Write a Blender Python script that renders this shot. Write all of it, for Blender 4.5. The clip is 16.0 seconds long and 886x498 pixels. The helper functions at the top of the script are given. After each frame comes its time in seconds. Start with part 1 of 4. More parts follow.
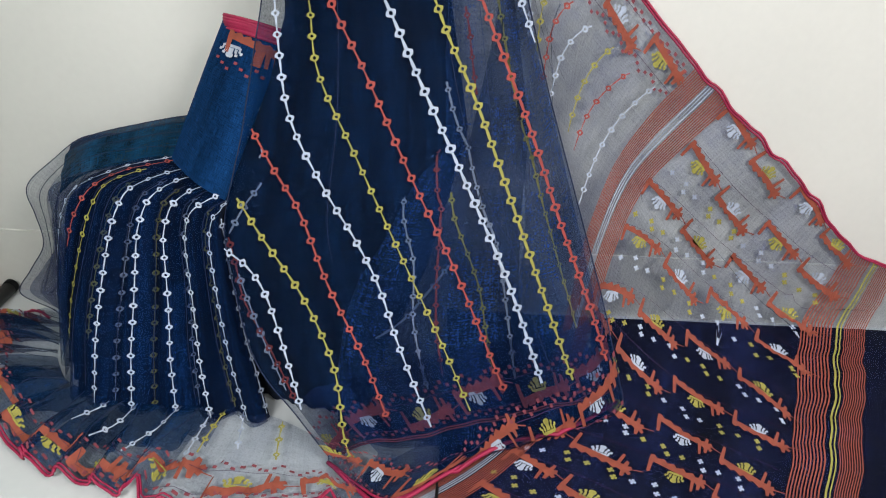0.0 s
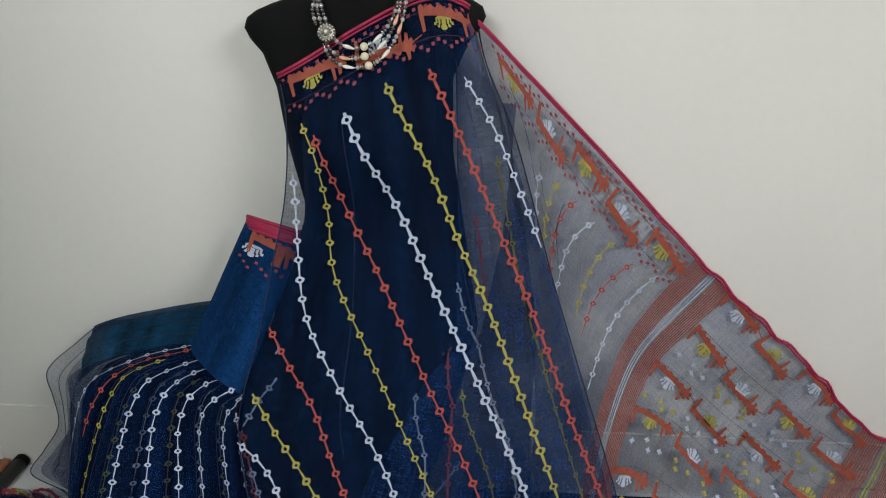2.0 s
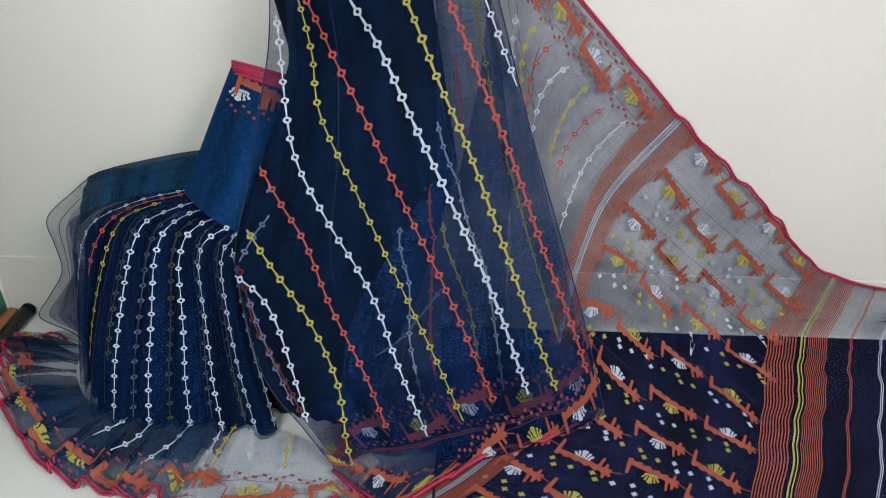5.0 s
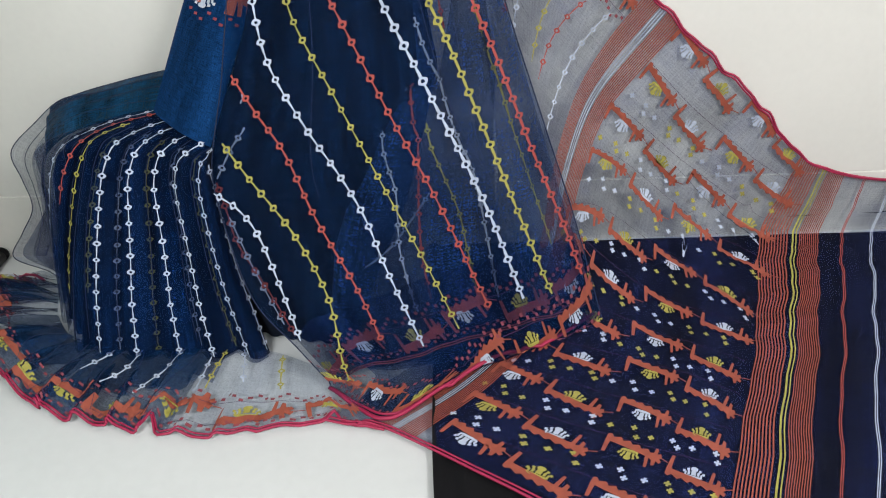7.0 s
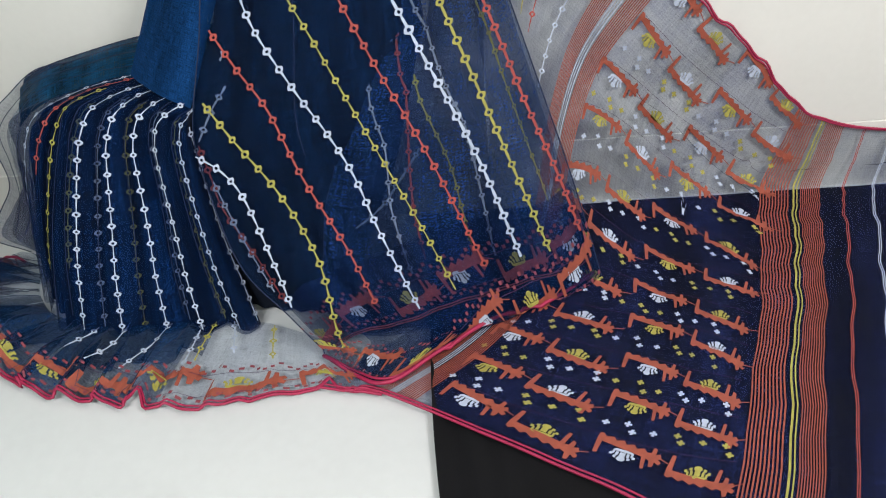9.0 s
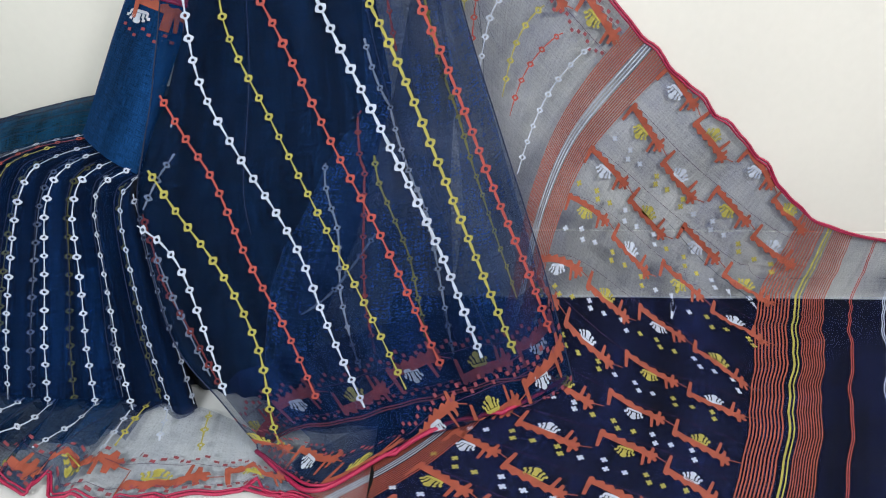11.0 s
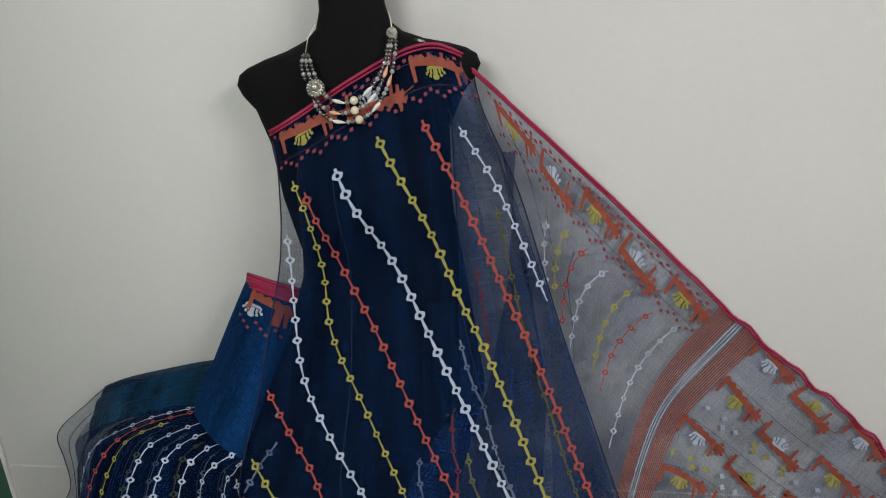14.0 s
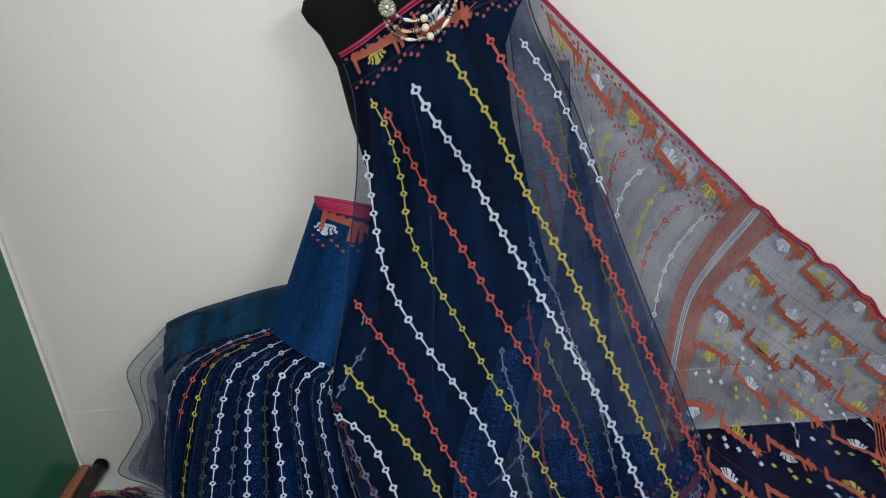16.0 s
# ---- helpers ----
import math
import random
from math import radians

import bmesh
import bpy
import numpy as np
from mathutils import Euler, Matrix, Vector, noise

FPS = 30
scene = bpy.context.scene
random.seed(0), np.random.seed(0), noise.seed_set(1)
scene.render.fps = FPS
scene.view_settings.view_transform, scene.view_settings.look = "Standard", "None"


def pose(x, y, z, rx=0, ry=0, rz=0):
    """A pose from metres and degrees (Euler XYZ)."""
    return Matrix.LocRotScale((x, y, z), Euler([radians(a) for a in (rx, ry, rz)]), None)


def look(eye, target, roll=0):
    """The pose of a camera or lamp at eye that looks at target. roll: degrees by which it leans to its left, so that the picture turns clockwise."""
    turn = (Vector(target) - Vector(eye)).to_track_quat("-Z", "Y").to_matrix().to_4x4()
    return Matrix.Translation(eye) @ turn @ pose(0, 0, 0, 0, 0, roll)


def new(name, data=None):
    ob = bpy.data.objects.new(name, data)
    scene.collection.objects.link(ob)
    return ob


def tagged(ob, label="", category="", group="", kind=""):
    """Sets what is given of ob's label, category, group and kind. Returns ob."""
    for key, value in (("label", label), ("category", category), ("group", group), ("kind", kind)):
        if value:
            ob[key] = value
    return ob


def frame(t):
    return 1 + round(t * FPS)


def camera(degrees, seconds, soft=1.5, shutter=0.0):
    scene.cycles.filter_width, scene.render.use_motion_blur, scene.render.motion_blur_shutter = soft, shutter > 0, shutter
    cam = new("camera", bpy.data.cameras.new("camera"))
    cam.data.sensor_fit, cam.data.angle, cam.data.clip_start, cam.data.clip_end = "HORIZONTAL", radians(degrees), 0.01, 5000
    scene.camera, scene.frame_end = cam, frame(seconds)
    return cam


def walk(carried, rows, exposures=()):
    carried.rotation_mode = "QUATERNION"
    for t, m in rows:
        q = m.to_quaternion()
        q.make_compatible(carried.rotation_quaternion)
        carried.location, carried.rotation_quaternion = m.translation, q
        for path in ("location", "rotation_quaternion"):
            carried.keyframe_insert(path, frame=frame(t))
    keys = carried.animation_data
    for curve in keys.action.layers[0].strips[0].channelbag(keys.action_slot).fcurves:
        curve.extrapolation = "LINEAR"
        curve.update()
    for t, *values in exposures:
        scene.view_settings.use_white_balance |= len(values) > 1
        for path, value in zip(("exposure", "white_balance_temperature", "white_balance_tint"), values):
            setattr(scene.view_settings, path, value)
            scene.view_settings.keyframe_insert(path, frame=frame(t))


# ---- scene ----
cam = camera(63.8, 16.0, soft=1.1)
PATH = [
    (0, (0.317, 0.19, 1.028), (0.281, 1.865, -0.063), 1.8),
    (0.5, (0.322, 0.219, 1.061), (0.276, 1.931, 0.028), 1.8),
    (1, (0.326, 0.23, 1.104), (0.28, 1.989, 0.153), 2.0),
    (1.5, (0.337, 0.216, 1.126), (0.25, 2.026, 0.28), 1.4),
    (2, (0.308, 0.226, 1.168), (0.235, 2.052, 0.357), 1.2),
    (2.5, (0.303, 0.221, 1.203), (0.219, 2.051, 0.401), 1.0),
    (3, (0.299, 0.185, 1.205), (0.207, 2.029, 0.435), 0.7),
    (3.5, (0.295, 0.157, 1.188), (0.223, 1.975, 0.357), 0.6),
    (4, (0.294, 0.15, 1.167), (0.239, 1.901, 0.202), 0.8),
    (4.5, (0.301, 0.148, 1.15), (0.275, 1.858, 0.114), 1.2),
    (5, (0.312, 0.112, 1.12), (0.304, 1.797, 0.043), 1.5),
    (5.2, (0.309, 0.097, 1.108), (0.31, 1.773, 0.017), 1.7),
    (7.5, (0.293, 0.091, 1.006), (0.353, 1.696, -0.185), -1.7),
    (8, (0.282, 0.086, 0.992), (0.351, 1.686, -0.206), -2.3),
    (8.2, (0.286, 0.081, 0.98), (0.347, 1.685, -0.212), -2.7),
    (10.3, (0.335, 0.106, 0.887), (0.377, 1.766, -0.228), -1.8),
    (10.5, (0.364, 0.135, 0.894), (0.391, 1.815, -0.191), -1.5),
    (11, (0.414, 0.2, 0.919), (0.415, 1.908, -0.121), 0.4),
    (11.5, (0.445, 0.249, 0.964), (0.393, 1.965, -0.062), 0.3),
    (12, (0.462, 0.282, 1.007), (0.355, 2.008, 0.002), -0.4),
    (12.5, (0.456, 0.299, 1.042), (0.315, 2.044, 0.076), -1.1),
    (13, (0.436, 0.304, 1.093), (0.247, 2.094, 0.222), -2.2),
    (13.5, (0.411, 0.3, 1.139), (0.214, 2.121, 0.334), -2.3),
    (14, (0.385, 0.292, 1.181), (0.172, 2.144, 0.457), -2.0),
    (14.5, (0.343, 0.295, 1.194), (0.127, 2.145, 0.463), -1.1),
    (15, (0.263, 0.296, 1.19), (0.051, 2.144, 0.454), -2.9),
    (15.5, (0.156, 0.253, 1.17), (0.07, 2.09, 0.383), -4.5),
    (16, (0.142, 0.157, 1.151), (0.13, 1.969, 0.306), -4.2),
]
EXPOSURES = [(0, -0.12), (1, -0.37), (2, -0.72), (3, -0.87), (3.6, -0.74), (4.0, -0.44), (4.3, -0.38), (5, -0.30), (8, -0.07), (10.5, -0.05), (11.4, 0.04), (12, -0.23), (12.6, -0.36), (13.3, -0.72), (14, -0.87), (15.2, -0.80), (15.5, -0.70), (16, -0.57)]
walk(cam, [(t, look(eye, target, roll)) for t, eye, target, roll in PATH], EXPOSURES)

# ---- world and lights ----
WALL_Y = 1.515
world = bpy.data.worlds.new("room_air")
scene.world = world
world.use_nodes = True
world.node_tree.nodes["Background"].inputs[0].default_value = (0.75, 0.82, 1.0, 1)
world.node_tree.nodes["Background"].inputs[1].default_value = 0.05


def area_lamp(name, eye, target, sx, sy, watts, colour):
    data = bpy.data.lights.new(name, "AREA")
    data.shape, data.size, data.size_y, data.energy, data.color = "RECTANGLE", sx, sy, watts, colour
    ob = new(name, data)
    ob.matrix_world = look(eye, target)
    return ob


# Unseen room lights, assumed; placed by the soft shadows on either side.
area_lamp("assumed_room_lamp", (2.2, -0.7, 2.46), (1.2, 0.6, 0.2), 1.2, 0.34, 71, (0.985, 0.985, 1.0))
area_lamp("assumed_room_lamp", (-0.85, -1.3, 2.46), (-0.55, 0.5, 0.1), 1.3, 0.34, 83, (0.965, 0.985, 1.0))


# ---- materials ----
def material(name, colour, rough=0.6, metal=0.0, vary=0.12, scale=8.0, fine=120.0, bump=0.05, spec=0.5, coat=0.0):
    """A principled surface with variation at two scales and a fine relief."""
    m = bpy.data.materials.new(name)
    m.use_nodes = True
    nt = m.node_tree
    n, l = nt.nodes, nt.links
    p = n["Principled BSDF"]
    p.inputs["Roughness"].default_value = rough
    p.inputs["Metallic"].default_value = metal
    p.inputs["Specular IOR Level"].default_value = spec
    p.inputs["Coat Weight"].default_value = coat
    tc = n.new("ShaderNodeTexCoord")
    big, small = n.new("ShaderNodeTexNoise"), n.new("ShaderNodeTexNoise")
    big.inputs["Scale"].default_value, big.inputs["Detail"].default_value = scale, 4
    small.inputs["Scale"].default_value, small.inputs["Detail"].default_value = fine, 3
    for t in (big, small):
        l.new(tc.outputs["Object"], t.inputs["Vector"])
    add = n.new("ShaderNodeMath")
    add.operation = "MULTIPLY_ADD"
    l.new(small.outputs[0], add.inputs[0])
    add.inputs[1].default_value = 0.4
    l.new(big.outputs[0], add.inputs[2])
    ramp = n.new("ShaderNodeMapRange")
    ramp.inputs[1].default_value, ramp.inputs[2].default_value = 0.45, 0.95
    ramp.inputs[3].default_value, ramp.inputs[4].default_value = 1 - vary, 1 + vary * 0.5
    l.new(add.outputs[0], ramp.inputs[0])
    mix = n.new("ShaderNodeVectorMath")
    mix.operation = "SCALE"
    mix.inputs[0].default_value = colour
    l.new(ramp.outputs[0], mix.inputs["Scale"])
    l.new(mix.outputs[0], p.inputs["Base Color"])
    if bump:
        b = n.new("ShaderNodeBump")
        b.inputs["Strength"].default_value, b.inputs["Distance"].default_value = bump, 0.01
        l.new(add.outputs[0], b.inputs["Height"])
        l.new(b.outputs[0], p.inputs["Normal"])
    return m


def net(name, colour, cover, vary=0.12, translucent=0.35, weave=300.0, grainy=0.9):
    """Sheer woven cloth: threads that cover part of what lies behind, with slubs and a fine weave."""
    m = bpy.data.materials.new(name)
    m.use_nodes = True
    nt = m.node_tree
    n, l = nt.nodes, nt.links
    p, out = n["Principled BSDF"], n["Material Output"]
    p.inputs["Roughness"].default_value = 0.7
    p.inputs["Specular IOR Level"].default_value = 0.05
    p.inputs["Sheen Weight"].default_value = 0.02
    p.inputs["Sheen Roughness"].default_value = 0.4
    tc = n.new("ShaderNodeTexCoord")
    folds = n.new("ShaderNodeTexNoise")
    folds.inputs["Scale"].default_value, folds.inputs["Detail"].default_value = 7.0, 3
    l.new(tc.outputs["Object"], folds.inputs["Vector"])
    slub = n.new("ShaderNodeMath")
    slub.operation = "MULTIPLY_ADD"
    slub.inputs[1].default_value = 0.5
    half = n.new("ShaderNodeMath")
    half.operation, half.inputs[1].default_value = "MULTIPLY", 0.5
    for k, sc in enumerate(((weave, weave * 0.06, 1.0), (weave * 0.06, weave, 1.0))):
        mp, thread = n.new("ShaderNodeMapping"), n.new("ShaderNodeTexNoise")
        mp.inputs["Scale"].default_value = sc
        thread.inputs["Scale"].default_value, thread.inputs["Detail"].default_value = 1.0, 2
        l.new(tc.outputs["UV"], mp.inputs["Vector"])
        l.new(mp.outputs[0], thread.inputs["Vector"])
        l.new(thread.outputs[0], slub.inputs[0] if k == 0 else half.inputs[0])
    grain, rough_weave = n.new("ShaderNodeTexNoise"), n.new("ShaderNodeMath")
    grain.inputs["Scale"].default_value, grain.inputs["Detail"].default_value = weave * 1.1, 2
    rough_weave.operation = "MULTIPLY_ADD"
    rough_weave.inputs[1].default_value = grainy
    l.new(tc.outputs["UV"], grain.inputs["Vector"])
    shift = n.new("ShaderNodeMath")
    shift.operation, shift.inputs[1].default_value = "SUBTRACT", 0.5 * grainy
    l.new(half.outputs[0], shift.inputs[0])
    l.new(grain.outputs[0], rough_weave.inputs[0])
    l.new(shift.outputs[0], rough_weave.inputs[2])
    l.new(rough_weave.outputs[0], slub.inputs[2])
    hue = n.new("ShaderNodeMapRange")
    hue.inputs[1].default_value, hue.inputs[2].default_value = 0.35, 0.65
    hue.inputs[3].default_value, hue.inputs[4].default_value = 0.40, 1.75
    l.new(slub.outputs[0], hue.inputs[0])
    col = n.new("ShaderNodeVectorMath")
    col.operation = "SCALE"
    col.inputs[0].default_value = colour
    ply_map, ply, ply_range, both = n.new("ShaderNodeMapping"), n.new("ShaderNodeTexNoise"), n.new("ShaderNodeMapRange"), n.new("ShaderNodeMath")
    ply_map.inputs["Scale"].default_value = (16.0, 1.6, 1.0)
    ply.inputs["Scale"].default_value, ply.inputs["Detail"].default_value = 1.0, 4
    ply_range.inputs[1].default_value, ply_range.inputs[2].default_value = 0.36, 0.66
    ply_range.inputs[3].default_value, ply_range.inputs[4].default_value = 0.50, 1.55
    both.operation = "MULTIPLY"
    l.new(tc.outputs["UV"], ply_map.inputs["Vector"])
    l.new(ply_map.outputs[0], ply.inputs["Vector"])
    l.new(ply.outputs[0], ply_range.inputs[0])
    l.new(hue.outputs[0], both.inputs[0])
    l.new(ply_range.outputs[0], both.inputs[1])
    l.new(both.outputs[0], col.inputs["Scale"])
    l.new(col.outputs[0], p.inputs["Base Color"])
    relief = n.new("ShaderNodeBump")
    relief.inputs["Strength"].default_value, relief.inputs["Distance"].default_value = 0.55, 0.003
    l.new(slub.outputs[0], relief.inputs["Height"])
    l.new(relief.outputs[0], p.inputs["Normal"])
    tl = n.new("ShaderNodeBsdfTranslucent")
    l.new(col.outputs[0], tl.inputs["Color"])
    cloth = n.new("ShaderNodeMixShader")
    cloth.inputs[0].default_value = translucent
    l.new(p.outputs[0], cloth.inputs[1])
    l.new(tl.outputs[0], cloth.inputs[2])
    s1, s2 = n.new("ShaderNodeMapRange"), n.new("ShaderNodeMath")
    s1.inputs[1].default_value, s1.inputs[2].default_value = 0.3, 0.7
    s1.inputs[3].default_value, s1.inputs[4].default_value = cover - vary * 2.25, cover - vary * 1.25
    l.new(folds.outputs[0], s1.inputs[0])
    s2.operation, s2.use_clamp = "MULTIPLY_ADD", True
    l.new(slub.outputs[0], s2.inputs[0])
    s2.inputs[1].default_value = vary * 3.5
    l.new(s1.outputs[0], s2.inputs[2])
    tr = n.new("ShaderNodeBsdfTransparent")
    tr.inputs["Color"].default_value = (0.93, 0.96, 1.0, 1)
    mix = n.new("ShaderNodeMixShader")
    l.new(s2.outputs[0], mix.inputs[0])
    l.new(tr.outputs[0], mix.inputs[1])
    l.new(cloth.outputs[0], mix.inputs[2])
    l.new(mix.outputs[0], out.inputs["Surface"])
    return m


M_WALL = material("cream_wall", (0.67, 0.657, 0.618), 0.45, vary=0.05, scale=2.2, fine=60, bump=0.02)
M_TILE = material("cream_skirting", (0.68, 0.665, 0.62), 0.35, vary=0.05, scale=3, fine=60, bump=0.02)
M_GROUT = material("white_grout", (0.80, 0.79, 0.75), 0.8, vary=0.2, scale=20)
M_FLOOR = material("white_floor", (0.60, 0.61, 0.605), 0.3, vary=0.06, scale=3, fine=50, bump=0.02)
M_CEIL = material("white_ceiling", (0.8, 0.8, 0.78), 0.9)
M_GREEN = material("green_enamel", (0.015, 0.115, 0.062), 0.28, vary=0.1, scale=4, fine=90, bump=0.03)
M_TRIM = material("brown_wood", (0.30, 0.12, 0.06), 0.55, vary=0.3, scale=14)
M_POLE = material("black_rubber", (0.012, 0.011, 0.010), 0.5, vary=0.3, scale=30)
M_BODY = material("black_matt_cover", (0.0045, 0.0045, 0.005), 0.8, vary=0.3, scale=10, fine=500, bump=0.08, spec=0.14)
M_BLACK = material("black_cloth", (0.0065, 0.0065, 0.0075), 0.75, vary=0.3, scale=10, fine=500, bump=0.1, spec=0.1)
M_NET = net("navy_net", (0.0120, 0.020, 0.088), 0.34, 0.20)
M_SINGLE = net("pale_net_single", (0.052, 0.062, 0.120), 0.22, 0.16)
M_NET2 = net("navy_net_layers", (0.0026, 0.0165, 0.060), 0.46, 0.20)
M_NET3 = net("blue_net_layers", (0.029, 0.078, 0.240), 0.50, 0.24)
M_NET5 = net("blue_net_pleats", (0.0024, 0.0195, 0.082), 0.52, 0.22)
M_NET6 = net("violet_net_layers", (0.014, 0.030, 0.125), 0.52, 0.16)
M_NET4 = net("teal_blue_net", (0.006, 0.030, 0.090), 0.60, 0.22)
M_TEAL = net("teal_net_folded", (0.005, 0.040, 0.090), 0.93, 0.10, weave=600.0, grainy=0.3)
M_FOLD = net("navy_net_folded", (0.006, 0.042, 0.140), 0.97, 0.03, weave=900.0, grainy=0.25)
M_LINE = material("dark_backing_cloth", (0.0018, 0.0046, 0.013), 0.9, vary=0.3, scale=6, fine=400, bump=0.1, spec=0.2)
M_CORAL = material("coral_thread", (0.285, 0.060, 0.033), 0.75, vary=0.25, scale=60, fine=700, bump=0.25)
M_RED = material("red_thread", (0.34, 0.052, 0.038), 0.75, vary=0.25, scale=60, fine=700, bump=0.25)
M_YELLOW = material("yellow_thread", (0.33, 0.295, 0.055), 0.75, vary=0.25, scale=60, fine=700, bump=0.25)
M_WHITE = material("white_thread", (0.42, 0.47, 0.575), 0.75, vary=0.2, scale=60, fine=700, bump=0.25)
M_PINK = material("pink_piping", (0.34, 0.012, 0.060), 0.55, vary=0.2, scale=40, fine=500, bump=0.2)
M_CHECK = material("wine_thread", (0.22, 0.040, 0.055), 0.75, vary=0.3, scale=60, fine=700, bump=0.25)
# White thread with the dimming by the net put into its colour.
M_WHITE_DIM = material("white_thread_dimmed", (0.12, 0.17, 0.27), 0.8, vary=0.3, scale=60, fine=700, bump=0.2)
M_DARK = material("dark_outline_thread", (0.06, 0.018, 0.06), 0.8, vary=0.2, scale=60)
M_STEEL = material("silver_metal", (0.62, 0.60, 0.55), 0.3, 1.0, vary=0.3, scale=80)
M_GREYBEAD = material("grey_bead", (0.17, 0.16, 0.155), 0.2, 0.7, vary=0.5, scale=120)
M_PEARL = material("pearl", (0.72, 0.64, 0.48), 0.2, vary=0.1, scale=40, coat=0.6)
M_PEACH = material("peach_bead", (0.72, 0.40, 0.26), 0.3, vary=0.2, scale=60)
M_CRYSTAL = material("clear_grey_bead", (0.36, 0.345, 0.33), 0.12, vary=0.3, scale=150, coat=0.8)
M_IVORY = material("ivory_bead", (0.75, 0.72, 0.64), 0.3, vary=0.1, scale=60)
M_BROOCH = material("tarnished_silver", (0.55, 0.53, 0.46), 0.35, 0.8, vary=0.5, scale=160)
# Real selvedges, and dark tubes that draw the shade of folds.
M_SELV = material("navy_selvedge_fold_shade", (0.008, 0.016, 0.050), 0.8, vary=0.2, scale=60)
M_LAMP = bpy.data.materials.new("lamp_tube")
M_LAMP.use_nodes = True
M_LAMP.node_tree.nodes["Principled BSDF"].inputs["Emission Color"].default_value = (1, 0.96, 0.9, 1)
M_LAMP.node_tree.nodes["Principled BSDF"].inputs["Emission Strength"].default_value = 6


# ---- mesh helpers ----
def thing(name, label, category, place=(0, 0, 0), group="", kind=""):
    ob = new(name)
    ob.location = place
    ob.empty_display_size = 0.05
    return tagged(ob, label, category, group, kind)


def mesh_object(name, verts, faces, mat, parent=None, label="", smooth=True, uv=None):
    me = bpy.data.meshes.new(name)
    me.from_pydata([tuple(v) for v in verts], [], faces)
    me.update()
    if uv is not None:
        index = np.zeros(len(me.loops), int)
        me.loops.foreach_get("vertex_index", index)
        me.uv_layers.new(name="weave").data.foreach_set("uv", np.asarray(uv, float)[index].ravel())
    me.materials.append(mat)
    if smooth:
        me.polygons.foreach_set("use_smooth", [True] * len(me.polygons))
    ob = new(name, me)
    if parent:
        ob.parent = parent
        ob.matrix_parent_inverse = Matrix.Translation(parent_place(parent)).inverted()
    if label:
        ob["label"] = label
    return ob


def parent_place(ob):
    return Vector(ob.location) if ob.type == "EMPTY" else Vector()


def part(name, bm, mat, parent=None, label="", smooth=False):
    """Links a bmesh as one mesh object."""
    me = bpy.data.meshes.new(name)
    bm.to_mesh(me)
    bm.free()
    me.materials.append(mat)
    if smooth:
        me.polygons.foreach_set("use_smooth", [True] * len(me.polygons))
    ob = new(name, me)
    if parent:
        ob.parent = parent
        ob.matrix_parent_inverse = Matrix.Translation(parent_place(parent)).inverted()
    if label:
        ob["label"] = label
    return ob


def box(x0, x1, y0, y1, z0, z1, bevel=0.0, seg=2):
    bm = bmesh.new()
    bmesh.ops.create_cube(bm, size=1.0)
    for v in bm.verts:
        v.co = Vector((x0 + (v.co.x + 0.5) * (x1 - x0), y0 + (v.co.y + 0.5) * (y1 - y0), z0 + (v.co.z + 0.5) * (z1 - z0)))
    if bevel:
        bmesh.ops.bevel(bm, geom=bm.edges[:], offset=bevel, segments=seg, affect="EDGES", profile=0.5)
    return bm


def structure(name, bm, mat, label, category="wall"):
    return tagged(part(name, bm, mat), label, category, kind="structure")


def spline(points, q):
    """Catmull-Rom through points (rows), at q in 0..1 (array); returns rows."""
    p = np.asarray(points, float)
    q = np.clip(np.asarray(q, float), 0, 1) * (len(p) - 1)
    i = np.minimum(q.astype(int), len(p) - 2)
    f = (q - i)[..., None]
    ext = np.vstack([2 * p[0] - p[1], p, 2 * p[-1] - p[-2]])
    a, b, c, d = ext[i], ext[i + 1], ext[i + 2], ext[i + 3]
    return 0.5 * (2 * b + (c - a) * f + (2 * a - 5 * b + 4 * c - d) * f ** 2 + (3 * b - a - 3 * c + d) * f ** 3)


def sheet(name, surf, nu, nv, mat, parent, label="", u=(0, 1), v=(0, 1)):
    """A grid mesh over a surface surf(u, v) that takes arrays."""
    uu, vv = np.meshgrid(np.linspace(u[0], u[1], nu + 1), np.linspace(v[0], v[1], nv + 1))
    pts = surf(uu.ravel(), vv.ravel())
    w = nu + 1
    faces = [(r * w + c, r * w + c + 1, (r + 1) * w + c + 1, (r + 1) * w + c) for r in range(nv) for c in range(nu)]
    grid = np.asarray(pts).reshape(nv + 1, nu + 1, 3)
    wide = np.linalg.norm(np.diff(grid[nv // 2], axis=0), axis=1).sum()
    tall = np.linalg.norm(np.diff(grid[:, nu // 2], axis=0), axis=1).sum()
    uv = np.stack([(uu.ravel() - u[0]) / (u[1] - u[0]) * wide, (vv.ravel() - v[0]) / (v[1] - v[0]) * tall], -1)
    return mesh_object(name, pts, faces, mat, parent, label, uv=uv)


VIEW_SIDE = np.array([0.35, -0.6, 1.4])


def lifted(surf, u, v, lift):
    """Points of a surface, moved off it towards the camera's side."""
    u, v = np.asarray(u, float), np.asarray(v, float)
    e = 2e-3
    p = surf(u, v)
    n = np.cross(surf(u + e, v) - surf(u - e, v), surf(u, v + e) - surf(u, v - e))
    n /= np.linalg.norm(n, axis=-1, keepdims=True) + 1e-12
    n *= np.sign(((VIEW_SIDE - p) * n).sum(-1, keepdims=True))
    return p + n * lift


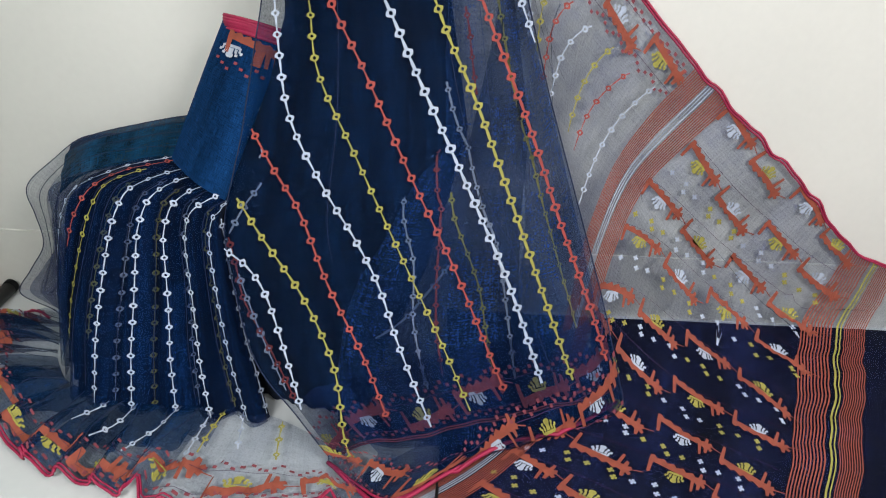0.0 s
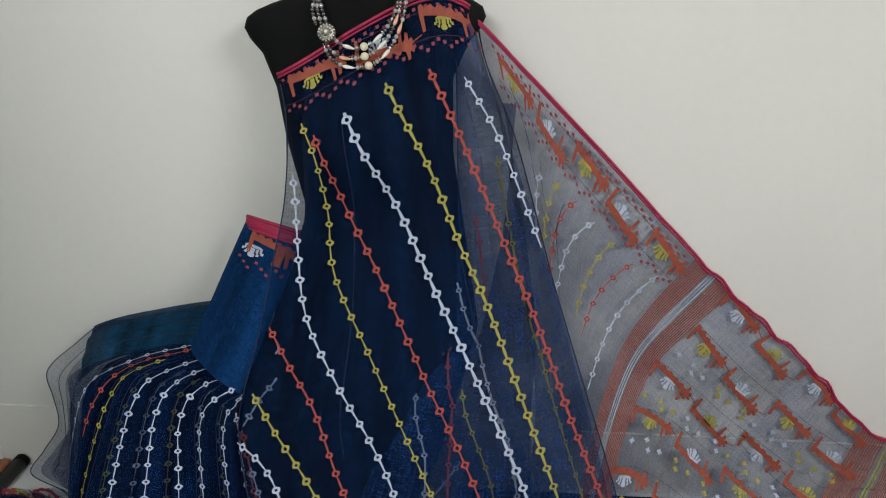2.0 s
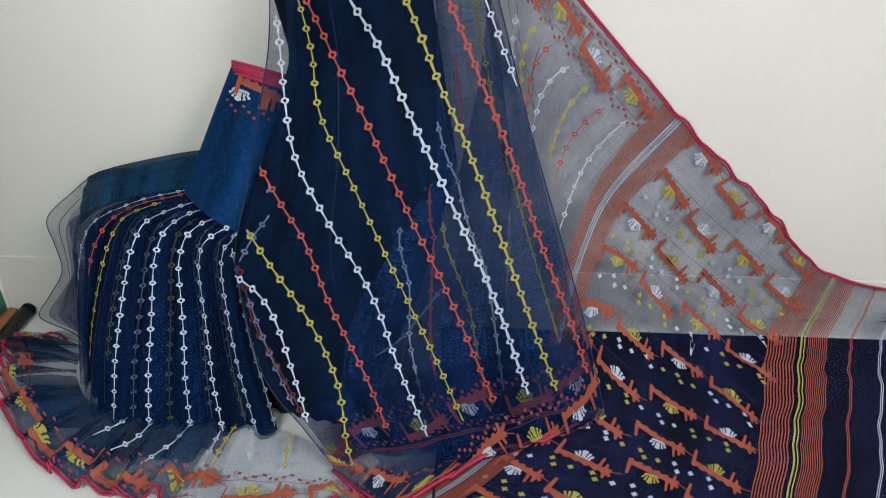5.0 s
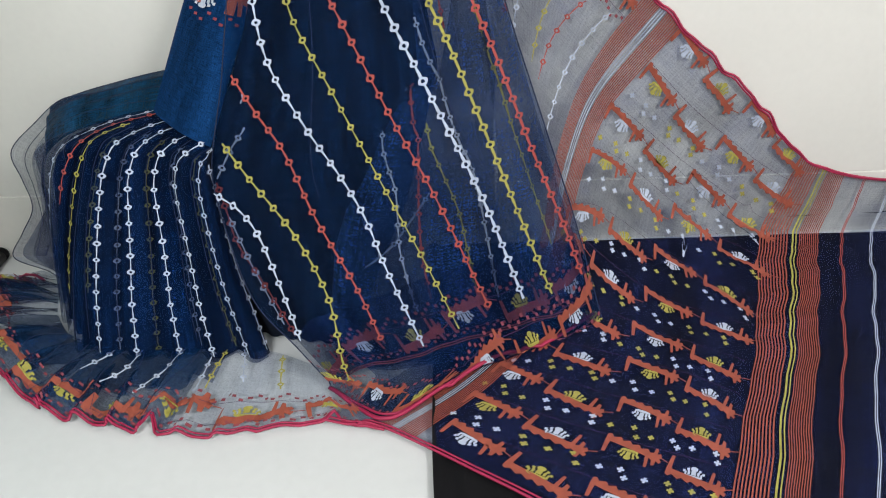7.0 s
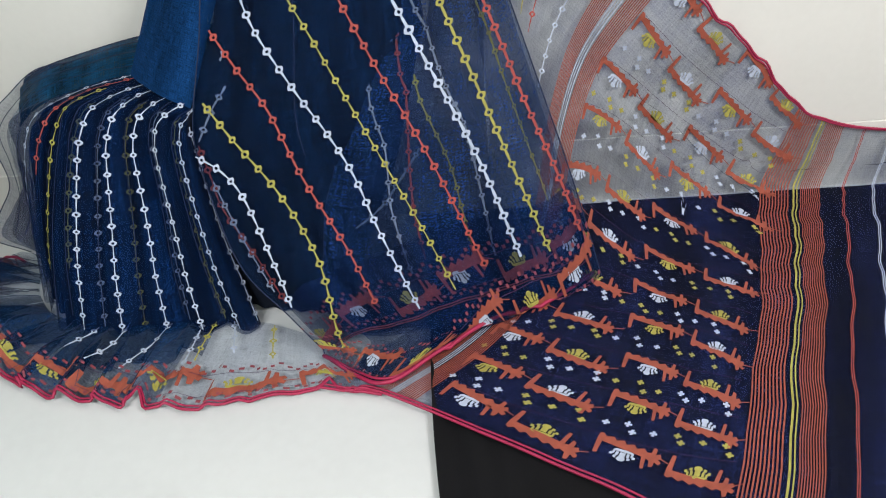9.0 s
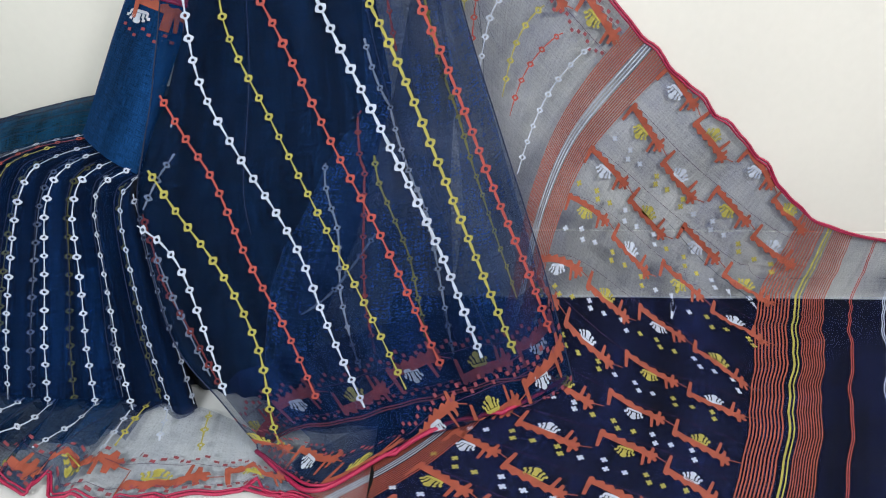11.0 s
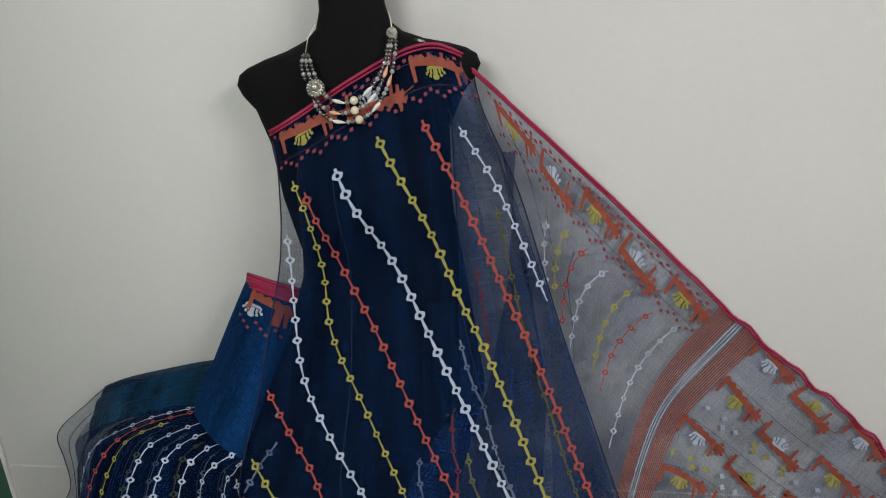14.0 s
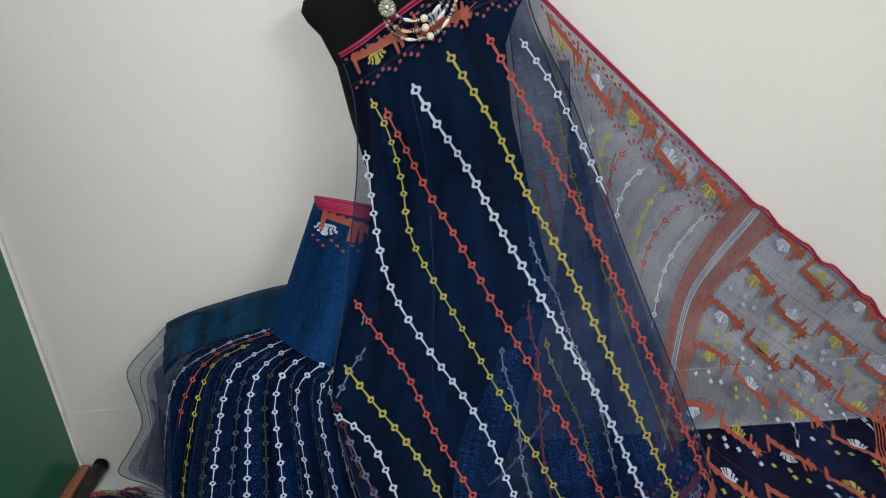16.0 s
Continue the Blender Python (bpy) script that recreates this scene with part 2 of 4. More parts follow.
def decal(name, outlines, flat, mat, parent, label="", lift=0.0012):
    """Flat woven shapes laid on a cloth: outlines are lists of (s, d) in metres; flat(s, d, lift) gives places."""
    a = np.array([c for o in outlines for c in o], float)
    verts, faces, k = flat(a[:, 0], a[:, 1], lift), [], 0
    for o in outlines:
        faces.append(tuple(range(k, k + len(o))))
        k += len(o)
    return mesh_object(name, verts, faces, mat, parent, label, smooth=False)


def rect(s0, s1, d0, d1, n=1):
    e = [s0 + (s1 - s0) * i / n for i in range(n + 1)]
    return [[(e[i], d0), (e[i + 1], d0), (e[i + 1], d1), (e[i], d1)] for i in range(n)]


def frames_along(p):
    """Tangent, outward normal and side of a run of 3D points on a cloth."""
    t = np.gradient(p, axis=0)
    t /= np.linalg.norm(t, axis=1, keepdims=True) + 1e-12
    return t


def chain(name, pts, mat, parent, normals, pitch=0.033, line=0.0017, knot=0.0068, label="", start=0.4):
    """An embroidered chain: a double thread with open hexagonal knots at even steps."""
    seg = np.linalg.norm(np.diff(pts, axis=0), axis=1)
    arc = np.concatenate([[0], np.cumsum(seg)])
    total = arc[-1]

    def at(q):
        q = np.clip(q, 0, total)
        return np.array([np.interp(q, arc, pts[:, k]) for k in range(3)]).T

    def nrm(q):
        r = np.array([np.interp(np.clip(q, 0, total), arc, normals[:, k]) for k in range(3)]).T
        return r / (np.linalg.norm(r, axis=-1, keepdims=True) + 1e-12)

    verts, faces = [], []
    n = max(8, int(total / 0.004))
    q = np.linspace(0, total, n)
    p, nn = at(q), nrm(q)
    t = frames_along(p)
    side = np.cross(nn, t)
    wob = 1 + 0.25 * np.sin(q * 190 + total * 50)
    rng, knots, k = random.Random(int(total * 1e4)), [], pitch * start
    while k < total - 0.004:
        knots.append((k, knot * rng.uniform(0.88, 1.1)))
        k += pitch * rng.uniform(0.95, 1.06)
    for i in range(n):
        verts += [p[i] - side[i] * line * wob[i], p[i] + side[i] * line * wob[i]]
    near = np.min([np.abs(q - k) - 0.75 * size for k, size in knots] + [np.full(n, 1.0)], axis=0)
    faces += [(2 * i, 2 * i + 1, 2 * i + 3, 2 * i + 2) for i in range(n - 1) if near[i] > 0 or near[i + 1] > 0]
    outer = [(-1.0, -0.28), (-1.0, 0.28), (-0.60, 0.84), (-0.34, 1.18), (0.08, 1.10), (0.60, 0.84), (1.0, 0.28), (1.0, -0.28), (0.60, -0.84), (0.34, -1.18), (-0.08, -1.10), (-0.60, -0.84)]
    inner_ring = [(0.45 * math.cos(a), 0.40 * math.sin(a)) for a in (math.pi * (1.08 - j / 6.0) for j in range(12))]
    for k, size in knots:
        c, m = at(np.array([k]))[0], nrm(np.array([k]))[0]
        tt = at(np.array([k + 0.004]))[0] - at(np.array([k - 0.004]))[0]
        tt /= np.linalg.norm(tt) + 1e-12
        ss = np.cross(m, tt)
        b = len(verts)
        for x, y in outer:
            verts.append(c + m * 0.0006 + (tt * x * 0.86 + ss * y) * size)
        for x, y in inner_ring:
            verts.append(c + m * 0.0006 + (tt * x + ss * y) * size)
        faces += [(b + i, b + (i + 1) % 12, b + 12 + (i + 1) % 12, b + 12 + i) for i in range(12)]
    return mesh_object(name, verts, faces, mat, parent, label, smooth=False)


def chain_on(name, surf, us, vs, mat, parent, **kw):
    """A chain along a curve (us, vs) of a surface."""
    p = lifted(surf, us, vs, 0.0015)
    q = lifted(surf, us, vs, 0.0115)
    return chain(name, p, mat, parent, (q - p) / 0.01, **kw)


def tube(name, pts, radius, mat, parent, label="", n=6):
    pts = np.asarray(pts, float)
    t = frames_along(pts)
    up = np.array([0.21, 0.37, 0.9])
    a = np.cross(t, up)
    a /= np.linalg.norm(a, axis=1, keepdims=True) + 1e-12
    b = np.cross(t, a)
    verts, faces = [], []
    for i in range(len(pts)):
        for k in range(n):
            w = 2 * math.pi * k / n
            verts.append(pts[i] + radius * (a[i] * math.cos(w) + b[i] * math.sin(w)))
    for i in range(len(pts) - 1):
        for k in range(n):
            faces.append((i * n + k, i * n + (k + 1) % n, (i + 1) * n + (k + 1) % n, (i + 1) * n + k))
    faces += [tuple(range(n))[::-1], tuple(range((len(pts) - 1) * n, len(pts) * n))]
    return mesh_object(name, verts, faces, mat, parent, label)


# ---- woven motifs, in metres on the flat cloth ----
def flower(s, d, up, size=0.034):
    """A woven blossom: a stepped fan of petals over a flat foot; up: +1 or -1 across the cloth."""
    k = size / 40.0
    shapes = [[(-4.5, 1), (4.5, 1), (4.5, 13), (6.5, 13), (6.5, 19), (3, 22), (-3, 22), (-6.5, 19), (-6.5, 13), (-4.5, 13)]]
    for e in (-1, 1):
        shapes.append([(e * 7, 1), (e * 11.5, 1), (e * 11.5, 11), (e * 14, 11), (e * 14, 16), (e * 9, 17), (e * 9, 11), (e * 7, 9)])
        shapes.append([(e * 13.5, -1), (e * 17, -1), (e * 17, 5), (e * 21, 5), (e * 21, 11), (e * 16.5, 11), (e * 16.5, 8), (e * 13.5, 7)])
    shapes.append([(-17, -3), (-12, -6), (12, -6), (17, -3), (17, 0), (-17, 0)])
    return [[(s + x * k, d - up * y * k) for x, y in o] for o in shapes]


def branch(s, d, up, pitch, thick=1.0):
    """The coral bough of one repeat: a thick bar with a knotty outer edge, two posts, a leafy end and a thin tie to the next."""
    out, n = [], 14
    s0, s1 = s - 0.44 * pitch, s + 0.25 * pitch
    slope = 0.15

    def run(a):
        return d + slope * (a - s)

    for i in range(n):
        a, b = s0 + (s1 - s0) * i / n, s0 + (s1 - s0) * (i + 1) / n
        ta = (0.0120 + 0.0028 * math.sin(i * 2.1)) * thick
        tb = (0.0120 + 0.0028 * math.sin((i + 1) * 2.1)) * thick
        out.append([(a, run(a)), (b, run(b)), (b, run(b) + up * tb), (a, run(a) + up * ta)])
    for a, w, h, lean in ((s0, 0.0080, 0.027, 0.003), (s1 - 0.006, 0.0066, 0.024, 0.004)):
        e = run(a)
        out.append([(a + lean, e - up * h), (a + lean + w * 0.7, e - up * (h - 0.001)), (a + w, e + up * 0.002), (a, e + up * 0.002)])
    c, e = s1, run(s1) + up * 0.006
    w = 0.0040 * thick
    leaf = [(0, -1.2), (0.006, -1.6), (0.008, -4.0), (0.013, -3.6), (0.013, -1.4), (0.019, -2.2), (0.022, -0.6), (0.018, 0.2), (0.023, 1.0), (0.020, 2.3), (0.014, 1.6), (0.013, 3.8), (0.008, 4.2), (0.006, 1.8), (0, 1.4)]
    out.append([(c + x, e + y * w + slope * x) for x, y in leaf])
    a, b = c + 0.018, c + 0.31 * pitch
    out.append([(a, e - 0.001), (b, e + up * -0.006 - 0.001), (b, e + up * -0.006 + 0.001), (a, e + 0.001)])
    return out


def cross(s, d, r=0.0050):
    w = r * 0.36
    return rect(s - w, s + w, d - r, d + r) + rect(s - r, s - w, d - w, d + w) + rect(s + w, s + r, d - w, d + w)


def border(flat, length, parent, start=0.0, pitch=0.115, lift=0.0014, thick=1.0, white=True, size=0.034, mat=None):
    """A woven border along a cloth's edge: checks, boughs with blossoms, and thin guide threads. d runs inwards from the edge."""
    n = int(round((length - start) / pitch))
    checks = []
    s, j = start, 0
    while s < length - 0.006:
        d = (0.0135, 0.0195)[j % 2]
        checks += rect(s, s + 0.0062, d, d + 0.0056)
        d = (0.0745, 0.0690, 0.0745, 0.0815)[j % 4]
        checks += rect(s + 0.003, s + 0.0092, d, d + 0.0056)
        s += 0.0112
        j += 1
    for c in checks:
        decal("check", [c], flat, M_CHECK, parent, lift=lift)
    for i in range(n):
        c = start + (i + 0.5) * pitch
        up = 1 if i % 2 else -1
        decal("bough", branch(c + 0.006, 0.046 + up * 0.0085, up, pitch, thick), flat, mat or M_CORAL, parent, lift=lift)
        decal("blossom", flower(c - 0.004, 0.046 + up * 0.006, up, size), flat, M_YELLOW if up < 0 or not white else M_WHITE, parent, lift=lift)
    for d in (0.0230, 0.0665):
        decal("guide_thread", rect(start, length, d, d + 0.0009, 60), flat, M_DARK, parent, lift=lift * 0.8)


# ---- structure ----
structure("floor", box(-2.6, 3.4, -3.2, 1.70, -0.12, 0.0), M_FLOOR, "glossy off-white floor with faint marks", "floor")
# The ceiling is out of view, added to close the room.
structure("ceiling", box(-2.6, 3.4, -3.2, 1.70, 2.7, 2.8), M_CEIL, "plain white ceiling, unseen, closing the room", "ceiling")
structure("wall_back", box(-2.6, 3.4, WALL_Y, 1.70, 0.171, 2.7), M_WALL, "cream wall out of view, closing the room behind the display")
structure("baseboard", box(-2.6, 3.4, WALL_Y - 0.0015, 1.66, 0.0, 0.1665), M_TILE, "cream skirting course at the foot of the wall", "baseboard")
structure("trim", box(-2.6, 3.4, WALL_Y + 0.0025, 1.66, 0.1665, 0.171), M_GROUT, "pale joint line above the skirting", "trim")
# Three unseen walls, added to close the room and bounce its light.
structure("wall_left", box(-2.75, -2.6, -3.2, 1.70, 0.0, 2.7), M_WALL, "cream wall out of view, closing the room")
structure("wall_right", box(3.4, 3.55, -3.2, 1.70, 0.0, 2.7), M_WALL, "cream wall out of view, closing the room")
structure("wall_front", box(-2.75, 3.55, -3.35, -3.2, 0.0, 2.7), M_WALL, "cream wall out of view, closing the room")

# Fixtures and glowing tubes are out of view, their form assumed.
for lx, ly in ((2.2, -0.7), (-0.85, -1.3)):
    lamp = thing("assumed_ceiling_light", "assumed four-tube light box on the ceiling, out of view", "ceiling light", (lx, ly, 2.7), "ceiling lights")
    part("housing", box(lx - 0.68, lx + 0.68, ly - 0.28, ly + 0.28, 2.665, 2.7, 0.006), M_CEIL, lamp)
    for dy in (-0.18, -0.06, 0.06, 0.18):
        tube("tube", [(lx - 0.62, ly + dy, 2.648), (lx, ly + dy, 2.648), (lx + 0.62, ly + dy, 2.648)], 0.013, M_LAMP, lamp, n=10)

# ---- green cupboard and the pole on the floor ----
cup = thing("cupboard", "glossy dark green metal cupboard on a brown wooden base strip", "cupboard", (-1.0, 1.0, 0))
part("body", box(-1.25, -0.772, 0.35, 1.508, 0.018, 1.9, 0.006), M_GREEN, cup)
part("edge_strip", box(-0.776, -0.768, 1.502, 1.513, 0.018, 1.9, 0.002), M_GROUT, cup, "grey sealing strip")
part("base_strip", box(-1.25, -0.752, 0.35, 1.510, 0.0, 0.017, 0.003), M_TRIM, cup, "reddish brown wooden base")
pole = thing("pole", "black rubber-covered pole lying on the floor", "pole", (-0.727, 1.2, 0))
tube("shaft", [(-0.722, 1.503, 0.017), (-0.724, 1.35, 0.017), (-0.728, 0.9, 0.017), (-0.732, 0.4, 0.017)], 0.0155, M_POLE, pole, n=14)
tube("end_cap", [(-0.722, 1.508, 0.017), (-0.722, 1.494, 0.017)], 0.0168, M_BLACK, pole, n=14)


# ---- black cloth spread under the loose end ----
def black_surf(u, v):
    x = 0.303 + 1.9 * u + 0.006 * np.sin(v * 9)
    y = 1.500 - 1.25 * v
    edge = np.exp(-u * 1.9 / 0.10)
    z = 0.003 + 0.011 * edge * (0.5 + 0.5 * np.sin(u * 1.9 * 120 + v * 3 + np.sin(v * 7))) + 0.0015 * np.sin(u * 17 + v * 5) ** 2
    return np.stack([x, y, np.maximum(z, 0.003)], -1)


bc = thing("floor_cloth", "black cotton cloth spread flat on the floor with creases", "cloth", (1.2, 0.9, 0))
sheet("cloth", black_surf, 150, 60, M_BLACK, bc)

# ---- mannequin: one plain black bust ----
def mannequin():
    rings = [(0.42, 0.125, 0.040, 1.460), (0.60, 0.112, 0.045, 1.455), (0.72, 0.118, 0.050, 1.452), (0.84, 0.136, 0.072, 1.432), (0.93, 0.150, 0.058, 1.445), (0.985, 0.174, 0.046, 1.456),
             (1.010, 0.194, 0.045, 1.456), (1.028, 0.202, 0.044, 1.456), (1.044, 0.196, 0.043, 1.456), (1.054, 0.180, 0.043, 1.456), (1.064, 0.152, 0.043, 1.456), (1.074, 0.114, 0.043, 1.456),
             (1.088, 0.079, 0.043, 1.456), (1.104, 0.060, 0.043, 1.456), (1.132, 0.052, 0.043, 1.456), (1.20, 0.051, 0.043, 1.456), (1.262, 0.053, 0.044, 1.456), (1.275, 0.047, 0.038, 1.456), (1.279, 0.02, 0.016, 1.456)]
    n, verts, faces = 40, [], []
    for i, (z, w, d, cy) in enumerate(rings):
        for k in range(n):
            a = 2 * math.pi * k / n
            c, s = math.cos(a), math.sin(a)
            e = 0.72 if 0.9 < z < 1.07 else 0.9
            x = w * math.copysign(abs(c) ** e, c)
            y = d * math.copysign(abs(s) ** e, s)
            verts.append((0.120 + x, cy + y, z + 0.003 + 0.065 * x))
    for i in range(len(rings) - 1):
        for k in range(n):
            faces.append((i * n + k, i * n + (k + 1) % n, (i + 1) * n + (k + 1) % n, (i + 1) * n + k))
    faces += [tuple(range(n))[::-1], tuple(range((len(rings) - 1) * n, len(rings) * n))]
    ob = mesh_object("mannequin", verts, faces, M_BODY)
    return tagged(ob, "matt black headless mannequin bust dressed in a sari", "mannequin")


mannequin()

# ---- the sari ----
sari = thing("sari", "sheer navy blue sari with embroidered chains, woven borders and pink edges", "sari", (0.3, 1.2, 0))


def front(x, z):
    """How far back the dressed front lies, over the width and the height."""
    k = x - 0.25
    bust = 0.070 * np.exp(-((x - 0.11) / 0.13) ** 2 - ((z - 0.86) / 0.095) ** 2)
    return -bust + 1.0403 + 0.0652 * k + 0.3158 * z + 0.6973 * k * k - 0.0103 * k * z + 0.2799 * z * z - 0.2309 * z ** 3 - 0.4702 * k * k * z


LEFT_EDGE = [(-0.016, 0.951), (0.003, 0.875), (-0.005, 0.764), (-0.032, 0.628), (-0.056, 0.510), (-0.088, 0.370), (-0.070, 0.260), (-0.030, 0.150), (0.045, 0.075), (0.105, 0.018)]
RIGHT_EDGE = [(0.305, 1.050), (0.325, 0.970), (0.380, 0.850), (0.425, 0.715), (0.462, 0.600), (0.505, 0.480), (0.545, 0.370), (0.590, 0.245), (0.628, 0.125), (0.658, 0.025)]
HEM = [(0.107, 1.040), (0.161, 0.985), (0.223, 0.943), (0.319, 1.012), (0.424, 1.089), (0.531, 1.124), (0.645, 1.206)]


def front_surf(u, v, back=0.0):
    w = np.clip(v / 0.9, 0, 1)
    a, b = spline(LEFT_EDGE, w), spline(RIGHT_EDGE, w)
    x = a[..., 0] + (b[..., 0] - a[..., 0]) * u
    z = a[..., 1] + (b[..., 1] - a[..., 1]) * u + (0.036 * np.sin(np.pi * np.clip(u, 0, 1) ** 1.2) + 0.026 * np.sin(np.pi * np.clip(u, 0, 1) ** 3.4)) * (1 - w) ** 4
    y = front(x, z)
    e = np.clip((np.abs(2 * u - 1) - 0.8) / 0.2, 0, 1.2)
    y = y + 0.045 * np.where(u < 0.5, 0.25, 1.0) * e ** 2 * np.clip(z / 0.25, 0, 1) + 0.0035 * np.sin(38 * (x + 0.45 * z)) * np.clip(1.1 - z, 0, 1) + 0.0015 * np.sin(95 * (x + 0.5 * z))
    y = np.minimum(y + back, 1.503)
    h = np.clip((v - 0.9) / 0.1, 0, 1)[..., None]
    low = 0.010 + 0.015 * np.clip((u - 0.18) / 0.14, 0, 1)
    hem = np.concatenate([spline(HEM, u), low[..., None]], -1)
    p = np.stack([x, y, z], -1)
    ease = h * h * (3 - 2 * h) * 0.5 + h * 0.5
    q = p * (1 - ease) + hem * ease
    q[..., 2] = np.maximum(q[..., 2], low - 0.001)
    return q


panel = sheet("front_panel", front_surf, 110, 150, M_NET2, sari, "navy net panel falling from chest to hem")


def front_line(points):
    """Points (across, height) on the dressed front, splined."""
    q = spline(points, np.linspace(0, 1, 14 * len(points)))
    y = front(q[:, 0], q[:, 1]) + 0.0035 * np.sin(38 * (q[:, 0] + 0.45 * q[:, 1])) * np.clip(1.1 - q[:, 1], 0, 1) + 0.0015 * np.sin(95 * (q[:, 0] + 0.5 * q[:, 1]))
    p = np.stack([q[:, 0], y - 0.0022, np.maximum(q[:, 1], 0.012)], -1)
    n = np.tile(np.array([0.0, -0.93, 0.36]), (len(p), 1))
    return p, n


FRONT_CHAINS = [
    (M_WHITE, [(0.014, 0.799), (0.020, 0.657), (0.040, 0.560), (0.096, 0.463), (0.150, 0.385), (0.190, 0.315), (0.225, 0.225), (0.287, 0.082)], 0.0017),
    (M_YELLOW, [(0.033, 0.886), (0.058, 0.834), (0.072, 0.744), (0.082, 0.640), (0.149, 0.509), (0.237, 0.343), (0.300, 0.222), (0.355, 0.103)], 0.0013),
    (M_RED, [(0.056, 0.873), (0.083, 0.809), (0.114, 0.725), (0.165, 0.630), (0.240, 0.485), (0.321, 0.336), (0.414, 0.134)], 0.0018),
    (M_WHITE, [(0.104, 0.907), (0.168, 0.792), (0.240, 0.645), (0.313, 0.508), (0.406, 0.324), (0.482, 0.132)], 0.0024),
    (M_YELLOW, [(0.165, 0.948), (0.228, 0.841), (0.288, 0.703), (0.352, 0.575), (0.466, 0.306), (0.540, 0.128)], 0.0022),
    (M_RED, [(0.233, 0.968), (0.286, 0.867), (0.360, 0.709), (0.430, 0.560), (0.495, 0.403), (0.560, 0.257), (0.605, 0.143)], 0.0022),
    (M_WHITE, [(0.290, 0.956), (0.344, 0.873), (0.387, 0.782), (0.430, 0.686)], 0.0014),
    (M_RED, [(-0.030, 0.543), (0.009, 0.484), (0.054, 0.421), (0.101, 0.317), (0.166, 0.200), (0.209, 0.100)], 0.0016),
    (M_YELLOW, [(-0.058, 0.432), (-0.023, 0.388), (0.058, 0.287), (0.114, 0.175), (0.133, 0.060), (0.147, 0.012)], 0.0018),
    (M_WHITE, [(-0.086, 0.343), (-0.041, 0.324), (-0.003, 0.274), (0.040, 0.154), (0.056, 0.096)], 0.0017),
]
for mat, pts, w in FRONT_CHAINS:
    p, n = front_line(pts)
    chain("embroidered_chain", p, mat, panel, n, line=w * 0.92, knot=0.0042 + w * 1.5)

for mat, pts in ((M_WHITE, [(-0.023, 0.505), (-0.020, 0.459), (-0.052, 0.415), (-0.086, 0.359)]), (M_RED, [(-0.088, 0.352), (-0.074, 0.302), (-0.058, 0.246), (-0.005, 0.163), (0.038, 0.086)]), (M_WHITE, [(-0.070, 0.293), (-0.055, 0.256), (-0.026, 0.191), (0.018, 0.105)])):
    p, n = front_line(pts)
    chain("embroidered_chain", p + np.array([0.004, 0.020, 0.0]), mat, panel, n, line=0.0014, knot=0.0064)

# chest border and hem border
def chest_flat(s, d, lift):
    return lifted(front_surf, np.clip(s / 0.375, 0, 1), d / 1.02, lift)


def hem_flat(s, d, lift):
    u = np.clip(s / 0.68, 0, 1)
    d = d * np.interp(u, [0.0, 0.23, 0.366, 0.574, 0.746, 0.933], [1.0, 1.0, 1.35, 1.80, 1.70, 1.60])
    ext = np.linalg.norm(front_surf(u, np.full(np.shape(u), 0.9)) - front_surf(u, np.full(np.shape(u), 1.0)), axis=-1) + 0.004
    return lifted(front_surf, u, np.where(d < ext, 1 - 0.1 * d / ext, 0.9 - (d - ext) * 0.95), lift)


border(chest_flat, 0.372, panel, start=0.006, pitch=0.122, thick=1.35)
border(hem_flat, 0.678, panel, start=-0.035, pitch=0.119, lift=0.0022, thick=1.1)
q = np.linspace(0, 1, 60)
for k, (d, r) in enumerate(((0.001, 0.0028), (0.0070, 0.0018))):
    tube("pink_piping", lifted(front_surf, q, np.full(60, d), 0.002), r, M_PINK, panel, "bright pink rolled edge")
    tube("pink_piping", lifted(front_surf, q, np.full(60, 1 - d * 2.2), 0.003), r * 1.4, M_PINK, panel, "bright pink rolled edge")


# a second layer whose hem ends higher, seen through the panel
def second_foot(u):
    return np.interp(u, [0.0, 0.06, 0.134, 0.346, 0.509, 0.609, 0.746, 0.866, 1.0], [0.925, 0.895, 0.870, 0.846, 0.835, 0.830, 0.838, 0.848, 0.852])


def second_surf(u, v):
    return front_surf(u, second_foot(u) - 0.135 * (1 - v), 0.007)


second = sheet("second_layer", second_surf, 70, 24, M_NET6, sari, "inner layer with a woven border, colours darkened as behind net", u=(0.02, 0.985))
# Dimming by the panel's net is put into the darker border and piping colour.
border(lambda s, d, lift: lifted(second_surf, np.clip(s / 0.66, 0.02, 0.985), 1 - 1.15 * d / 0.14, lift), 0.65, second, start=-0.030, pitch=0.117, lift=0.001, thick=1.4, mat=M_CHECK)
for d in (0.004, 0.044):
    tube("pink_piping", lifted(second_surf, np.linspace(0.02, 0.985, 60), np.full(60, 1 - d), 0.001), 0.0014, M_CHECK, second)


# further layers of the hem, turned under
def under_hem(u, v):
    p = front_surf(u, 0.80 + 0.194 * v, 0.011)
    p[..., 2] = np.maximum(p[..., 2] - 0.003, 0.0065)
    return p


sheet("under_hem", under_hem, 70, 30, M_NET6, sari, "violet-blue layers turned under the hem", u=(0.16, 0.985))


